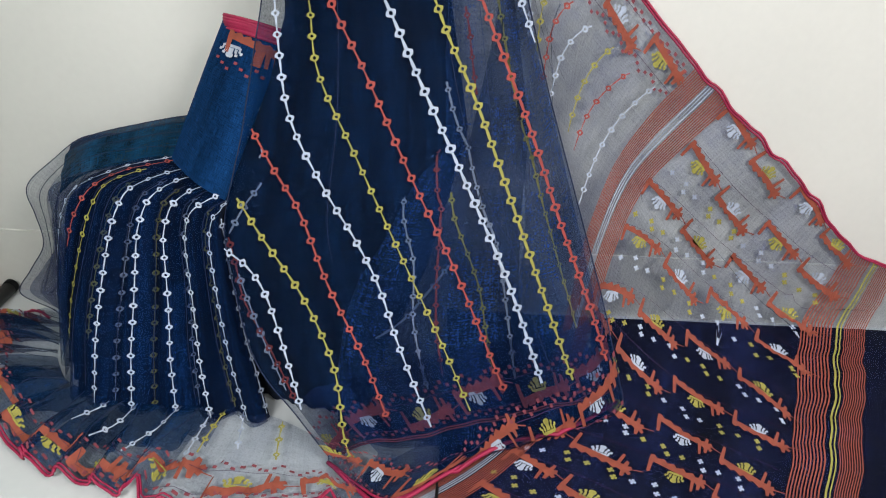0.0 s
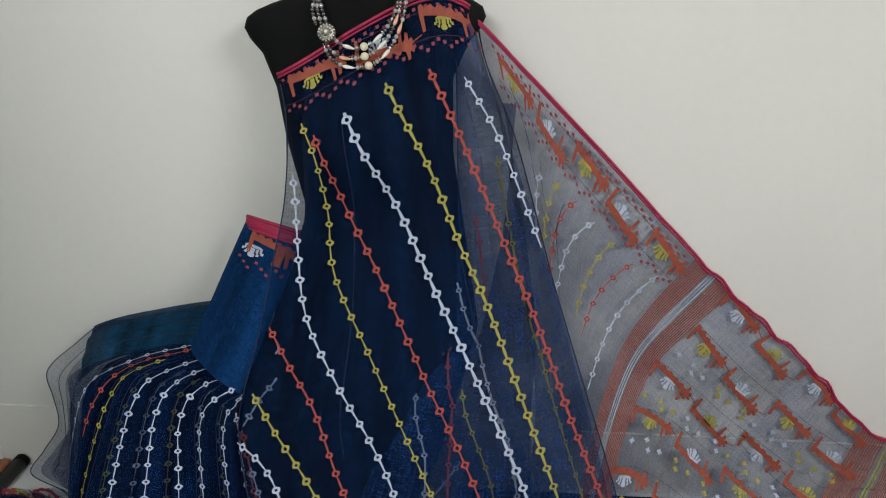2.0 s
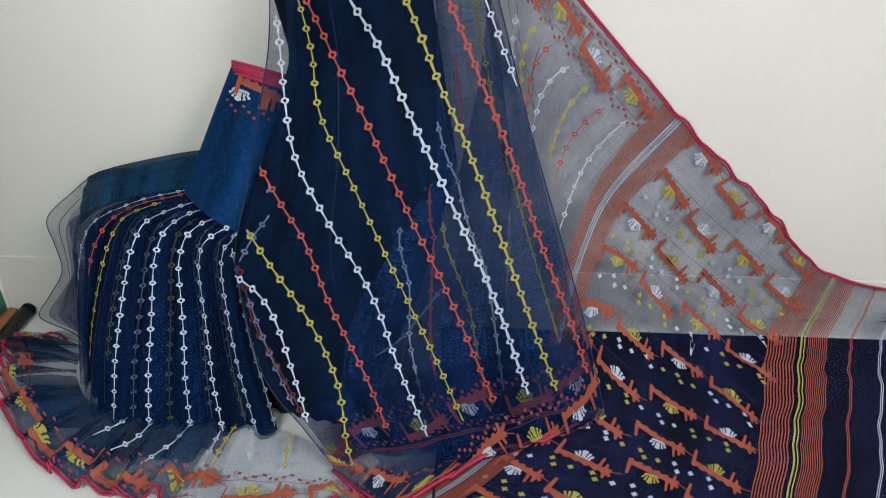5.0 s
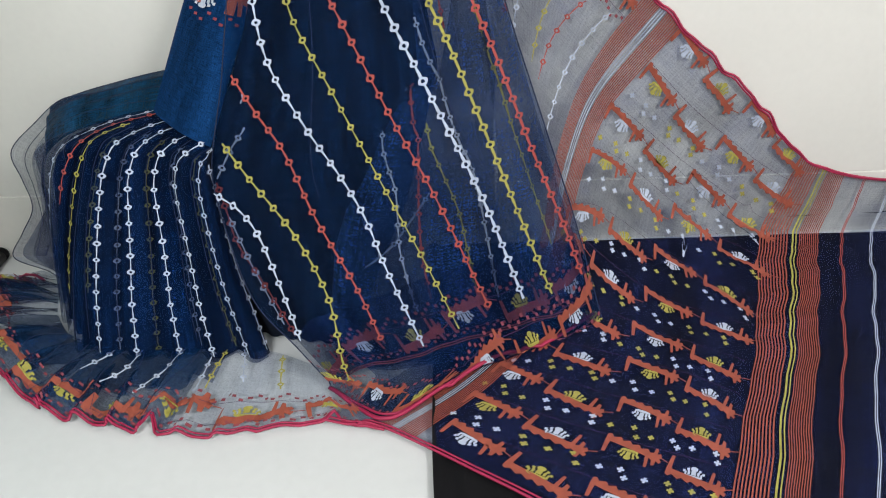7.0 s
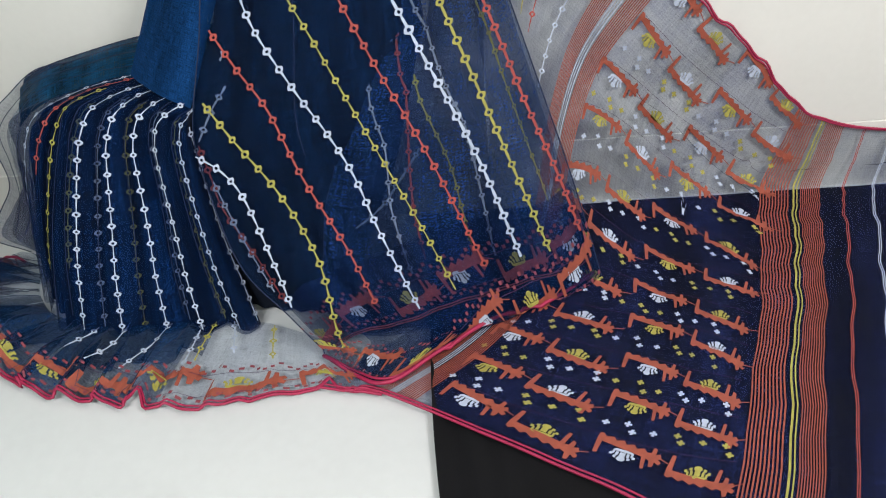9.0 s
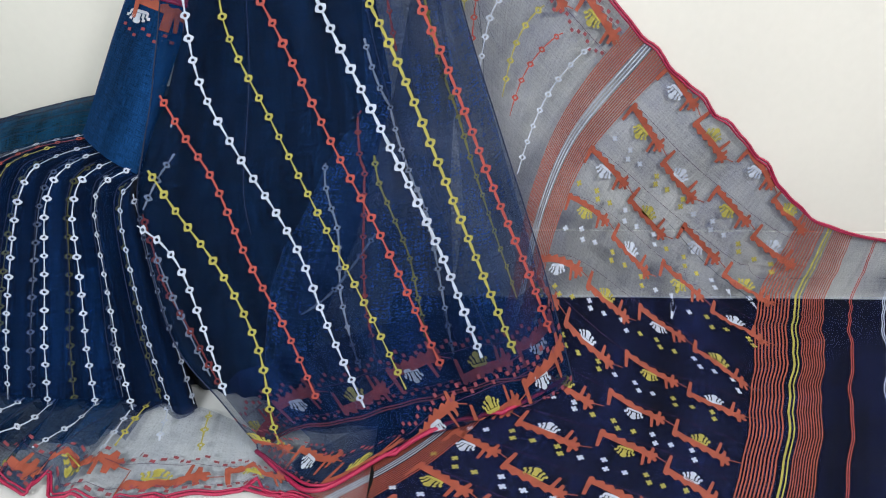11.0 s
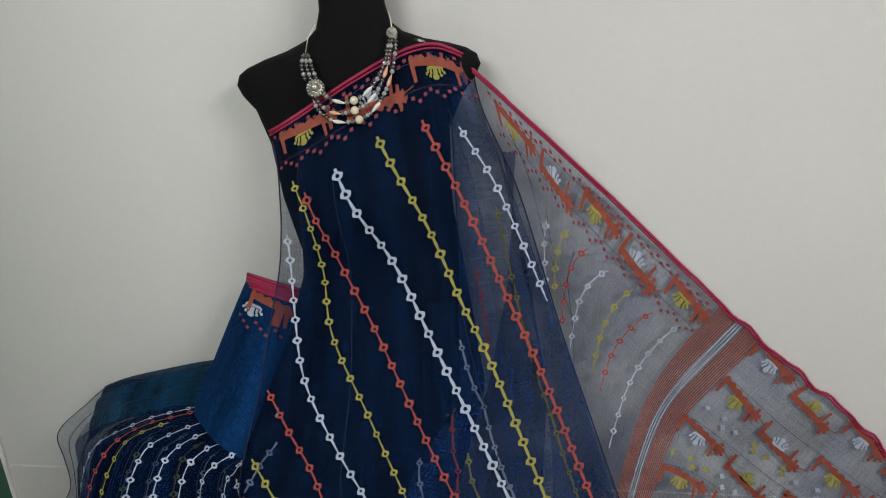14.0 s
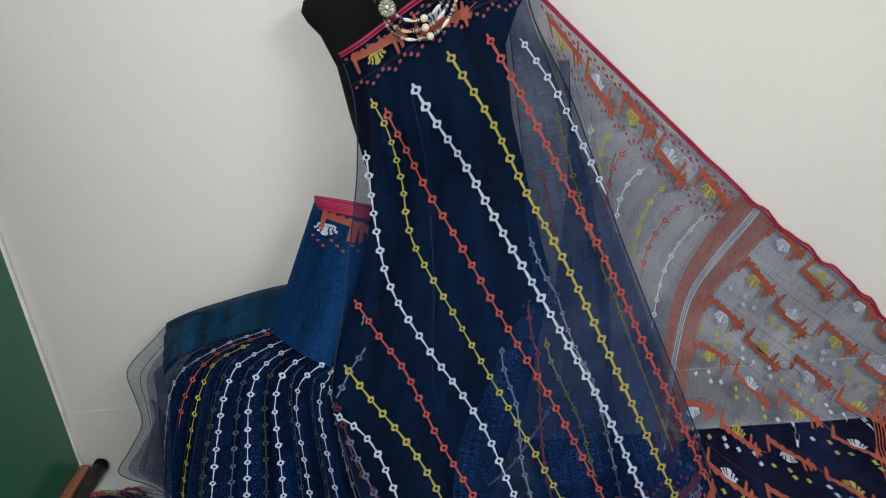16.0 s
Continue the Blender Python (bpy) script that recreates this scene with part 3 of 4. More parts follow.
# dark petticoat behind the front
def petticoat_surf(u, v):
    top = 0.925 + 0.105 * u
    z = top - (top - 0.012) * v
    x0 = np.interp(z, [0.0, 0.10, 0.34, 0.44, 0.50, 0.70, 0.95], [-0.085, -0.130, -0.140, -0.095, -0.050, 0.015, 0.020])
    x1 = np.interp(z, [0.0, 0.15, 0.3, 0.53, 0.82, 0.95], [0.150, 0.200, 0.265, 0.330, 0.275, 0.27])
    x = x0 + (x1 - x0) * u
    lag = np.interp(z, [0, 0.15, 0.4, 0.95], [0.115, 0.060, 0.020, 0.012])
    y = front(x, z) + lag + 0.05 * np.clip((np.abs(2 * u - 1) - 0.75) / 0.25, 0, 1) ** 2 + 0.004 * np.sin(u * 40) * v
    return np.stack([x, np.minimum(y, 1.506), z], -1)


pc = thing("petticoat", "dark navy cotton petticoat under the sheer sari", "petticoat", (0.2, 1.3, 0))
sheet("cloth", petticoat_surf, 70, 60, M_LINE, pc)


# inner drape of further layers on the far side of the front
def inner_surf(u, v):
    z = 1.035 - 1.02 * np.asarray(v, float)
    x0 = np.interp(z, [0.0, 0.15, 0.25, 0.33, 0.42, 0.53, 0.70, 0.98], [0.115, 0.115, 0.13, 0.16, 0.20, 0.275, 0.29, 0.275])
    x1 = np.interp(z, [0.0, 0.25, 0.6, 0.98, 1.04], [0.635, 0.575, 0.46, 0.318, 0.300])
    x = x0 + (x1 - x0) * u
    y = front(x, z) + np.interp(z, [0, 0.2, 1], [0.035, 0.012, 0.007]) + 0.003 * np.sin(u * 22 + z * 9)
    y = y + np.where(u < 0.5, 0.02, 0.062) * np.clip((np.abs(2 * u - 1) - 0.55) / 0.45, 0, 1) ** 2
    return np.stack([x, np.minimum(y, 1.504), z], -1)


inner = sheet("inner_drape", inner_surf, 60, 90, M_NET3, sari, "inner layers of blue net")
for mat, us, vs in ((M_WHITE, (0.044, 0.168, 0.337, 0.501, 0.589, 0.630, 0.655), (0.405, 0.461, 0.521, 0.595, 0.655, 0.750, 0.880)), (M_WHITE, (0.024, 0.132, 0.214, 0.265, 0.335), (0.573, 0.629, 0.679, 0.766, 0.886)),
                    (M_RED, (0.030, 0.200, 0.291, 0.390), (0.495, 0.565, 0.620, 0.860)), (M_YELLOW, (0.279, 0.423, 0.510, 0.550, 0.580), (0.563, 0.645, 0.711, 0.790, 0.890)), (M_WHITE_DIM, (0.075, 0.046, 0.005), (0.475, 0.493, 0.540)),
                    (M_YELLOW, (0.720, 0.667, 0.707, 0.784, 0.850, 0.906), (0.200, 0.331, 0.457, 0.529, 0.640, 0.820)), (M_WHITE_DIM, (0.370, 0.301, 0.228, 0.130), (0.675, 0.719, 0.764, 0.795)), (M_RED, (0.226, 0.275, 0.330), (0.293, 0.355, 0.420))):
    qq = np.linspace(0, 1, 50)
    chain_on("embroidered_chain", inner_surf, spline(np.array(us)[:, None], qq)[:, 0], spline(np.array(vs)[:, None], qq)[:, 0], mat, inner, knot=0.0050)



def inner_back(u, v):
    """Gathered layers behind, low down."""
    p = inner_surf(u, 0.12 + 0.88 * v)
    p[..., 1] = np.minimum(p[..., 1] + 0.012 + 0.004 * np.sin(u * 31), 1.50)
    p[..., 0] += 0.10 * (1 - v) * (1 - u)
    return p


sheet("gathered_layer", inner_back, 60, 50, M_NET6, sari, "gathered violet-blue layers behind the panel", u=(0, 0.66))

# ---- the loose end: from the shoulder over the wall to the floor ----
PALLU = [
    [(0.300, 1.436, 1.048), (0.345, 1.470, 0.900), (0.390, 1.460, 0.700), (0.430, 1.430, 0.480), (0.450, 1.370, 0.260), (0.400, 1.250, 0.060), (0.300, 1.120, 0.012), (0.100, 0.960, 0.010)],
    [(0.540, 1.502, 0.812), (0.500, 1.490, 0.690), (0.500, 1.475, 0.540), (0.505, 1.425, 0.380), (0.505, 1.360, 0.200), (0.450, 1.240, 0.050), (0.330, 1.090, 0.012), (0.150, 0.945, 0.010)],
    [(0.791, 1.508, 0.566), (0.717, 1.506, 0.468), (0.658, 1.496, 0.375), (0.600, 1.405, 0.270), (0.560, 1.320, 0.110), (0.490, 1.180, 0.020), (0.370, 1.040, 0.011), (0.223, 0.930, 0.010)],
    [(1.011, 1.508, 0.375), (0.937, 1.508, 0.262), (0.879, 1.502, 0.126), (0.830, 1.390, 0.045), (0.790, 1.240, 0.016), (0.730, 1.080, 0.013), (0.630, 0.910, 0.012), (0.505, 0.745, 0.010)],
    [(1.232, 1.508, 0.184), (1.218, 1.502, 0.095), (1.190, 1.475, 0.025), (1.145, 1.375, 0.020), (1.080, 1.225, 0.014), (1.005, 1.065, 0.013), (0.890, 0.840, 0.012), (0.760, 0.580, 0.010)],
    [(1.640, 1.502, 0.130), (1.650, 1.502, 0.060), (1.630, 1.470, 0.020), (1.560, 1.350, 0.016), (1.480, 1.200, 0.013), (1.390, 1.040, 0.013), (1.260, 0.810, 0.012), (1.110, 0.540, 0.010)],
]
PALLU_S = [-0.60, -0.30, 0.0, 0.27, 0.54, 0.97]


def pallu_surf(s, d):
    """s: metres along the cloth from the first band, d: metres across from the upper edge."""
    s, d = np.asarray(s, float), np.asarray(d, float)
    cols = np.stack([spline(c, d / 1.12) for c in PALLU])
    k = np.interp(s, PALLU_S, np.arange(6.0))
    i = np.minimum(k.astype(int), 4)
    f = (k - i)[..., None]
    idx = np.arange(s.size).reshape(s.shape)
    ext = np.concatenate([2 * cols[:1] - cols[1:2], cols, 2 * cols[-1:] - cols[-2:-1]])
    pick = lambda j: np.take_along_axis(ext, (i + j)[None, ..., None], 0)[0]
    a, b, c, e = pick(0), pick(1), pick(2), pick(3)
    p = 0.5 * (2 * b + (c - a) * f + (2 * a - 5 * b + 4 * c - e) * f ** 2 + (3 * b - a - 3 * c + e) * f ** 3)
    ripple = 0.004 * np.sin(s * 21 + d * 9) * np.sin(d * 17 - s * 6) + 0.0035 * np.sin(d * 60 + s * 12) * np.exp(-((s - 0.54) / 0.2) ** 2)
    p[..., 0] += (0.0030 * np.sin(d * 31 + s * 4) + 0.0016 * np.sin(d * 74)) * np.clip((s - 0.35) / 0.2, 0, 1) * np.clip((d - 0.30) / 0.1, 0, 1)
    edge = np.exp(-d / 0.035) * np.exp(-((s - 0.22) / 0.30) ** 4)
    p[..., 2] += edge * (0.0045 * np.sin(s * 58 + 0.6) + 0.003 * np.sin(s * 97))
    p[..., 1] = np.minimum(p[..., 1] - np.where(p[..., 2] > 0.06, np.abs(ripple) * np.where(s > 0, 0.5, 1.0), 0), 1.5095)
    p[..., 2] = np.maximum(p[..., 2] + np.where(p[..., 2] > 0.06, 0, np.abs(ripple)), 0.0115)
    return p


pallu = sheet("pallu", pallu_surf, 150, 140, M_NET, sari, "sheer grey-blue loose end with woven boughs and blossoms", u=(-0.6, 0.97), v=(0, 1.12))


def pallu_flat(s, d, lift):
    return lifted(pallu_surf, s, d, lift)


for d in (0.0, 0.0062):
    for edge in (d, 1.12 - d):
        qs = np.linspace(-0.6, 0.97, 110)
        tube("pink_piping", lifted(pallu_surf, qs, np.full(110, edge), 0.002), 0.0026 - d * 0.12, M_PINK, pallu, "deep pink rolled edge")

# crosswise bands
def stripe(c, w, mat, name="band_stripe"):
    e = np.linspace(0.008, 1.112, 60)
    decal(name, [[(c, a), (c + w, a), (c + w, b), (c, b)] for a, b in zip(e[:-1], e[1:])], pallu_flat, mat, pallu)


for side in (-1, 1):
    for k in range(9):
        stripe(side * (0.0125 + k * 0.0043) - 0.001, 0.0022, M_CORAL)
    for k in range(10):
        stripe(0.54 + side * (0.0135 + k * 0.0054) - 0.0013, 0.0024, M_CORAL)
for off in (-0.0062, 0.0, 0.0062):
    stripe(off - 0.0011, 0.0022, M_WHITE, "band_line")
for off in (-0.0036, 0.0036):
    stripe(0.54 + off - 0.0016, 0.0032, M_YELLOW, "band_line")
for c, mat in ((0.660, M_RED), (0.664, M_RED), (0.730, M_WHITE), (0.734, M_WHITE)):
    stripe(c - 0.0010, 0.0020, mat, "band_line")

# Creases are flat strips on the cloth, their darkness put into the colour.
def crease_strip(points, w):
    q = spline(points, np.linspace(0, 1, 30))
    decal("crease_strip", [[(a[0] - w, a[1]), (a[0] + w, a[1]), (b[0] + w, b[1]), (b[0] - w, b[1])] for a, b in zip(q[:-1], q[1:])], pallu_flat, M_NET2, pallu, "flat darker strip drawn as a crease", lift=0.0020)


crease_strip([(0.129, 0.274), (0.228, 0.250), (0.322, 0.274), (0.417, 0.322), (0.475, 0.385)], 0.0022)
crease_strip([(-0.527, 0.072), (-0.473, 0.134), (-0.438, 0.207), (-0.373, 0.266), (-0.330, 0.311)], 0.0022)
crease_strip([(-0.426, 0.144), (-0.398, 0.215), (-0.301, 0.273), (-0.224, 0.281)], 0.0018)
crease_strip([(-0.330, 0.16), (-0.350, 0.24), (-0.340, 0.34), (-0.360, 0.46)], 0.0020)
crease_strip([(0.06, 0.33), (0.03, 0.31), (-0.03, 0.30)], 0.0012)

# rows of boughs, blossoms and small crosses between the bands
rng = random.Random(5)
ROWS = [(0.093, 0.117, 0.036, 0.038, 0.026), (0.100, 0.119, 0.155, 0.153, 0.152), (0.092, 0.119, 0.293, 0.262, 0.300), (0.096, 0.116, 0.402, 0.362, 0.452), (0.075, 0.114, 0.527, 0.497, 0.605), (0.040, 0.125, 0.600, 0.635, 0.712),
        (0.020, 0.127, 0.715, 0.747, 0.812), (0.030, 0.125, 0.830, 0.832, 0.878), (0.066, 0.114, 0.915, 0.922, 0.944), (0.080, 0.111, 1.000, 0.998, 1.000), (0.105, 0.105, 1.077, 1.076, 1.060)]


def row_flat(near, mid, far):
    """Metres along and across one bowed row of the weave, about the row's own line."""
    def flat(s, d, lift):
        s = np.asarray(s, float)
        a, b, c = (s - 0.25) * (s - 0.43) / 0.0544, (s - 0.09) * (0.43 - s) / 0.0288, (s - 0.09) * (s - 0.25) / 0.0612
        line = near * a + mid * b + far * c
        e = np.full(s.shape, 0.005)
        across = np.linalg.norm(pallu_surf(s, line + e) - pallu_surf(s, line - e), axis=-1) / 0.01
        return lifted(pallu_surf, s, np.clip(line + d / np.clip(across, 0.5, 2.0), 0.004, 1.116), lift)
    return flat


for r, (first, pitch, near, mid, far) in enumerate(ROWS):
    flat = row_flat(near, mid, far)
    for i in range(4):
        c = first + i * pitch
        up = 1 if i % 2 else -1
        decal("bough", branch(c + 0.004, up * 0.010 - 0.001, up, pitch, 1.0 if r < 4 else 1.2), flat, M_CORAL, pallu)
        decal("blossom", flower(c, up * 0.006, up, 0.034), flat, M_YELLOW if (i + r) % 2 else M_WHITE, pallu)
    decal("guide_thread", rect(first - 0.045, first + 3.45 * pitch, -0.0305, -0.0297, 40), flat, M_DARK, pallu, lift=0.0009)
    if 0 < r < len(ROWS) - 1:
        for j in range(12):
            c = first - 0.030 + j * 0.0365
            for dd in ((0.034, 0.050) if j % 2 else (0.042,)):
                decal("cross_motif", cross(c + rng.uniform(-0.003, 0.003) + (0.008 if dd > 0.045 else 0), dd + rng.uniform(-0.003, 0.003), 0.0058), flat, M_WHITE if (j // 3 + r) % 2 else M_YELLOW, pallu)
border(lambda s, d, lift: lifted(pallu_surf, s - 0.565, 1.28 * d + 0.002, lift), 0.515, pallu, pitch=0.103, thick=1.1)
for mat, c0, c1, e0, e1 in ((M_WHITE, -0.079, -0.125, 0.105, 0.46), (M_RED, -0.132, -0.210, 0.13, 0.38), (M_YELLOW, -0.185, -0.250, 0.12, 0.36), (M_WHITE, -0.243, -0.360, 0.13, 0.36),
                            (M_RED, -0.300, -0.395, 0.13, 0.33), (M_YELLOW, -0.352, -0.425, 0.13, 0.30), (M_WHITE, -0.420, -0.470, 0.16, 0.30)):
    f = np.linspace(0, 1, 40)
    chain_on("embroidered_chain", pallu_surf, c0 + (c1 - c0) * f ** 0.9, e0 + (e1 - e0) * f, mat, pallu, knot=0.0060, line=0.0011)

# ---- pleats: tucked at the waist, over a knee, down to the floor, and spread as a frill ----
PL_TOP = [(-0.380, 1.405, 0.395), (-0.250, 1.390, 0.428), (-0.195, 1.365, 0.432), (-0.145, 1.335, 0.432), (-0.070, 1.290, 0.435)]
PL_OVER = [(-0.430, 1.365, 0.375), (-0.310, 1.345, 0.418), (-0.235, 1.315, 0.422), (-0.165, 1.295, 0.420), (-0.080, 1.258, 0.415)]
PL_KNEE = [(-0.455, 1.345, 0.330), (-0.335, 1.290, 0.385), (-0.258, 1.275, 0.378), (-0.178, 1.258, 0.372), (-0.090, 1.232, 0.372)]
PL_DOWN = [(-0.482, 1.350, 0.180), (-0.388, 1.235, 0.210), (-0.284, 1.215, 0.215), (-0.172, 1.205, 0.215), (-0.074, 1.195, 0.215)]
PL_BASE = [(-0.515, 1.370, 0.012), (-0.425, 1.195, 0.012), (-0.315, 1.150, 0.012), (-0.175, 1.148, 0.012), (-0.024, 1.136, 0.012)]
FRILL = [(-0.585, 1.400), (-0.690, 1.372), (-0.675, 1.31), (-0.640, 1.23), (-0.570, 1.135), (-0.480, 1.050), (-0.400, 1.000), (-0.300, 0.970), (-0.200, 0.945), (-0.066, 0.932), (0.100, 0.955), (0.213, 0.932)]


FRILL_BASE = [(-0.505, 1.375), (-0.512, 1.340), (-0.505, 1.300), (-0.485, 1.255), (-0.445, 1.205), (-0.400, 1.180), (-0.340, 1.155), (-0.265, 1.150), (-0.155, 1.148), (-0.030, 1.136), (0.070, 1.090), (0.160, 1.030)]


PEAKS_AT = [-0.3, 0.0, 0.105, 0.185, 0.250, 0.395, 0.550, 0.700, 0.822, 0.942, 1.0]
PEAKS = [-0.18, 0.0, 0.0625, 0.1875, 0.3125, 0.4375, 0.5625, 0.6875, 0.8125, 0.9375, 1.0]


def pleat_shear(v):
    """The pleats lean towards the waist above the knee."""
    return np.interp(v, [0, 0.12, 0.28, 0.42, 0.55, 0.85, 1], [0.26, 0.19, 0.09, 0.03, 0.0, -0.005, 0.01])


def pleat_surf(u, v, out=0.0):
    rows = np.stack([spline(c, u) for c in (PL_TOP, PL_OVER, PL_KNEE, PL_DOWN, PL_BASE)])
    k = np.clip(v, 0, 1) * 4
    i = np.minimum(k.astype(int), 3)
    f = (k - i)[..., None]
    ext = np.concatenate([2 * rows[:1] - rows[1:2], rows, 2 * rows[-1:] - rows[-2:-1]])
    pick = lambda j: np.take_along_axis(ext, (i + j)[None, ..., None], 0)[0]
    a, b, c, e = pick(0), pick(1), pick(2), pick(3)
    p = 0.5 * (2 * b + (c - a) * f + (2 * a - 5 * b + 4 * c - e) * f ** 2 + (3 * b - a - 3 * c + e) * f ** 3)
    wave = np.abs(np.sin(np.pi * 8.0 * np.interp(u - pleat_shear(v), PEAKS_AT, PEAKS)))
    amp = (0.024 + 0.006 * np.sin(u * 37 + v * 3)) * np.clip(v / 0.45, 0, 1) + out
    side = np.clip((0.22 - u) / 0.22, 0, 1)
    p[..., 0] -= (amp * wave) * side * 0.8
    p[..., 1] -= (amp * wave) * (1 - 0.6 * side)
    p[..., 2] += 0.25 * amp * wave * np.clip(1.6 - 2 * v, 0, 1)
    p[..., 2] = np.maximum(p[..., 2], 0.010)
    return p


# Dark sheet added behind the pleats so the sheer net reads dark and opaque.
def pleat_backing(u, v):
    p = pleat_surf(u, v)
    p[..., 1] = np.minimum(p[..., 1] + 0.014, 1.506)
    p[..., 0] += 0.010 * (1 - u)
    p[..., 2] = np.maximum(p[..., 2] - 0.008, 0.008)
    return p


pleats = sheet("pleats", pleat_surf, 200, 80, M_NET5, sari, "knife pleats of navy net over a raised knee")
sheet("pleat_backing", pleat_backing, 120, 50, M_LINE, sari, "dark backing sheet added behind the pleats", u=(0.06, 1))


def upper_fold(u, v):
    a = spline([(-0.520, 1.475, 0.355), (-0.480, 1.485, 0.392), (-0.421, 1.490, 0.417), (-0.331, 1.490, 0.442), (-0.218, 1.490, 0.468), (-0.070, 1.480, 0.490)], u)
    b = spline([(-0.478, 1.350, 0.300), (-0.450, 1.350, 0.345), (-0.400, 1.370, 0.385), (-0.330, 1.385, 0.404), (-0.225, 1.385, 0.422), (-0.070, 1.340, 0.430)], u)
    p = a + (b - a) * v[..., None]
    p[..., 2] += 0.016 * np.sin(np.pi * v) + 0.003 * np.sin(v * 19 + u * 3)
    return p


sheet("upper_fold", upper_fold, 50, 20, M_TEAL, sari, "plain blue folds above the pleats", u=(0.24, 1))
order = [M_WHITE, M_RED, M_YELLOW, M_WHITE, M_WHITE, M_WHITE, M_WHITE, M_WHITE]
for i in range(8):
    vv = np.linspace((0.0, 0.02, 0.18, 0.02, 0.06, 0.12, 0.2, 0.26)[i], (0.80, 0.62, 0.85, 0.985, 0.985, 0.985, 0.985, 0.985)[i], 90)
    us = np.minimum(PEAKS_AT[i + 2] + pleat_shear(vv), 0.995)
    chain_on("embroidered_chain", pleat_surf, us, vv, order[i], pleats, knot=0.0058, line=0.0010)
    if i > 1:
        chain_on("embroidered_chain", pleat_backing, np.minimum(us[20:] + 0.055, 0.995), vv[20:], M_WHITE if i % 2 else M_YELLOW, pleats, knot=0.0058, line=0.0009)


def frill_surf(u, v):
    a = spline(FRILL_BASE, u)
    b = spline(FRILL, u)
    x = a[..., 0] + (b[..., 0] - a[..., 0]) * v
    y = a[..., 1] + (b[..., 1] - a[..., 1]) * v
    w = 2 * np.pi * (15 * u + 0.6 * np.sin(8 * u))
    wave = 0.72 * np.sin(w) + 0.28 * np.sin(2.3 * w + 9 * u)
    left = np.clip(1.75 - 1.8 * u, 0.10, 1)
    grow = np.sin(np.pi * np.clip(v, 0, 1) * 0.80) ** 1.1
    z = 0.009 + 0.036 * left * (0.5 + 0.5 * wave) * grow + 0.012 * (1 - v)
    tx, ty = 0.82, -0.57
    over = 0.020 * left * np.cos(w + 0.6) * v
    ex = 0.014 * left * wave * v
    notch = 0.036 * np.exp(-((u - 0.722) / 0.010) ** 2) + 0.024 * np.exp(-((u - 0.925) / 0.008) ** 2) + 0.014 * np.exp(-((u - 0.835) / 0.008) ** 2)
    slip = 0.014 * np.exp(-((u - 0.735) / 0.012) ** 2)
    return np.stack([x + over * tx - ex * 0.5 - slip * v ** 2, y + over * ty + ex * 0.7 + notch * v ** 2, np.maximum(z, 0.007)], -1)


frill = sheet("frill", frill_surf, 130, 30, M_SINGLE, sari, "single sheer hem spread on the floor", u=(0.745, 1))
sheet("frill", frill_surf, 160, 30, M_NET4, sari, "layered blue hem spread on the floor in ripples", u=(0.30, 0.745))
sheet("frill", frill_surf, 100, 30, M_SINGLE, sari, "sheer rippled hem end", u=(0, 0.30))
border(lambda s, d, lift: lifted(frill_surf, np.clip(s / 1.25, 0, 1), 1 - d / 0.20, lift), 1.22, frill, start=0.02, pitch=0.120, white=False, size=0.032, thick=1.3)
qq = np.linspace(0, 1, 200)
for d, r in ((0.0, 0.0027), (0.035, 0.0018)):
    tube("pink_piping", lifted(frill_surf, qq, np.full(200, 1 - d), 0.002), r, M_PINK, frill, "bright pink rolled edge")



def frill_pleat(u, v):
    """Denser folds lying on the sheer end of the frill."""
    p = frill_surf(u, v * (0.80 + 0.15 * np.sin(u * 60)))
    p[..., 2] += 0.004 + 0.004 * np.sin(v * 3.1)
    return p


for a, b in ((0.035, 0.060), (0.105, 0.185), (0.215, 0.240), (0.265, 0.300)):
    sheet("frill_pleat", frill_pleat, 30, 24, M_NET4, sari, "dense blue fold of the hem end", u=(a, b))


def frill_under(u, v):
    p = frill_surf(u * 0.76, v * (0.62 - 0.22 * np.clip(u * 4 - 3, 0, 1) + 0.08 * np.sin(u * 70)))
    p[..., 2] = np.maximum(0.55 * p[..., 2] - 0.001, 0.005)
    p[..., 0] += 0.020 * np.sin(u * 95) * v
    p[..., 1] += 0.020 * np.cos(u * 83) * v
    return p


sheet("frill_fold", frill_under, 200, 20, M_NET5, sari, "inner folds of the spread hem", u=(0.36, 1))

for u0, u1, mat, e in ((0.555, 0.536, M_WHITE, 0.44), (0.625, 0.603, M_WHITE, 0.60), (0.700, 0.664, M_WHITE, 0.64), (0.745, 0.757, M_WHITE, 0.66), (0.763, 0.768, M_YELLOW, 0.54), (0.786, 0.812, M_WHITE, 0.45), (0.850, 0.861, M_YELLOW, 0.51)):
    vv = np.linspace(0.02, e, 40)
    chain_on("embroidered_chain", frill_surf, u0 + (u1 - u0) * vv / e, vv, mat, frill, knot=0.0058, line=0.0014)

# ---- upright folded tuck with the pink edges ----
def tuck_layer(k):
    o = 0.004 * k

    def surf(u, v):
        tl, tr = np.array([-0.100 + 0.4 * o, 1.430 - o, 0.686 - 0.9 * o]), np.array([0.012, 1.392 - o, 0.672 - 0.9 * o])
        bl, br = np.array([-0.208 + o, 1.345 - o, 0.447]), np.array([-0.086, 1.272 - o, 0.416])
        top = tl + (tr - tl) * u[..., None]
        bot = bl + (br - bl) * u[..., None]
        p = top + (bot - top) * v[..., None]
        p[..., 1] -= 0.012 * np.sin(np.pi * u) + 0.004 * np.sin(v * 5 + k)
        p[..., 2] += 0.006 * np.sin(np.pi * u) * (1 - v)
        return p
    return surf


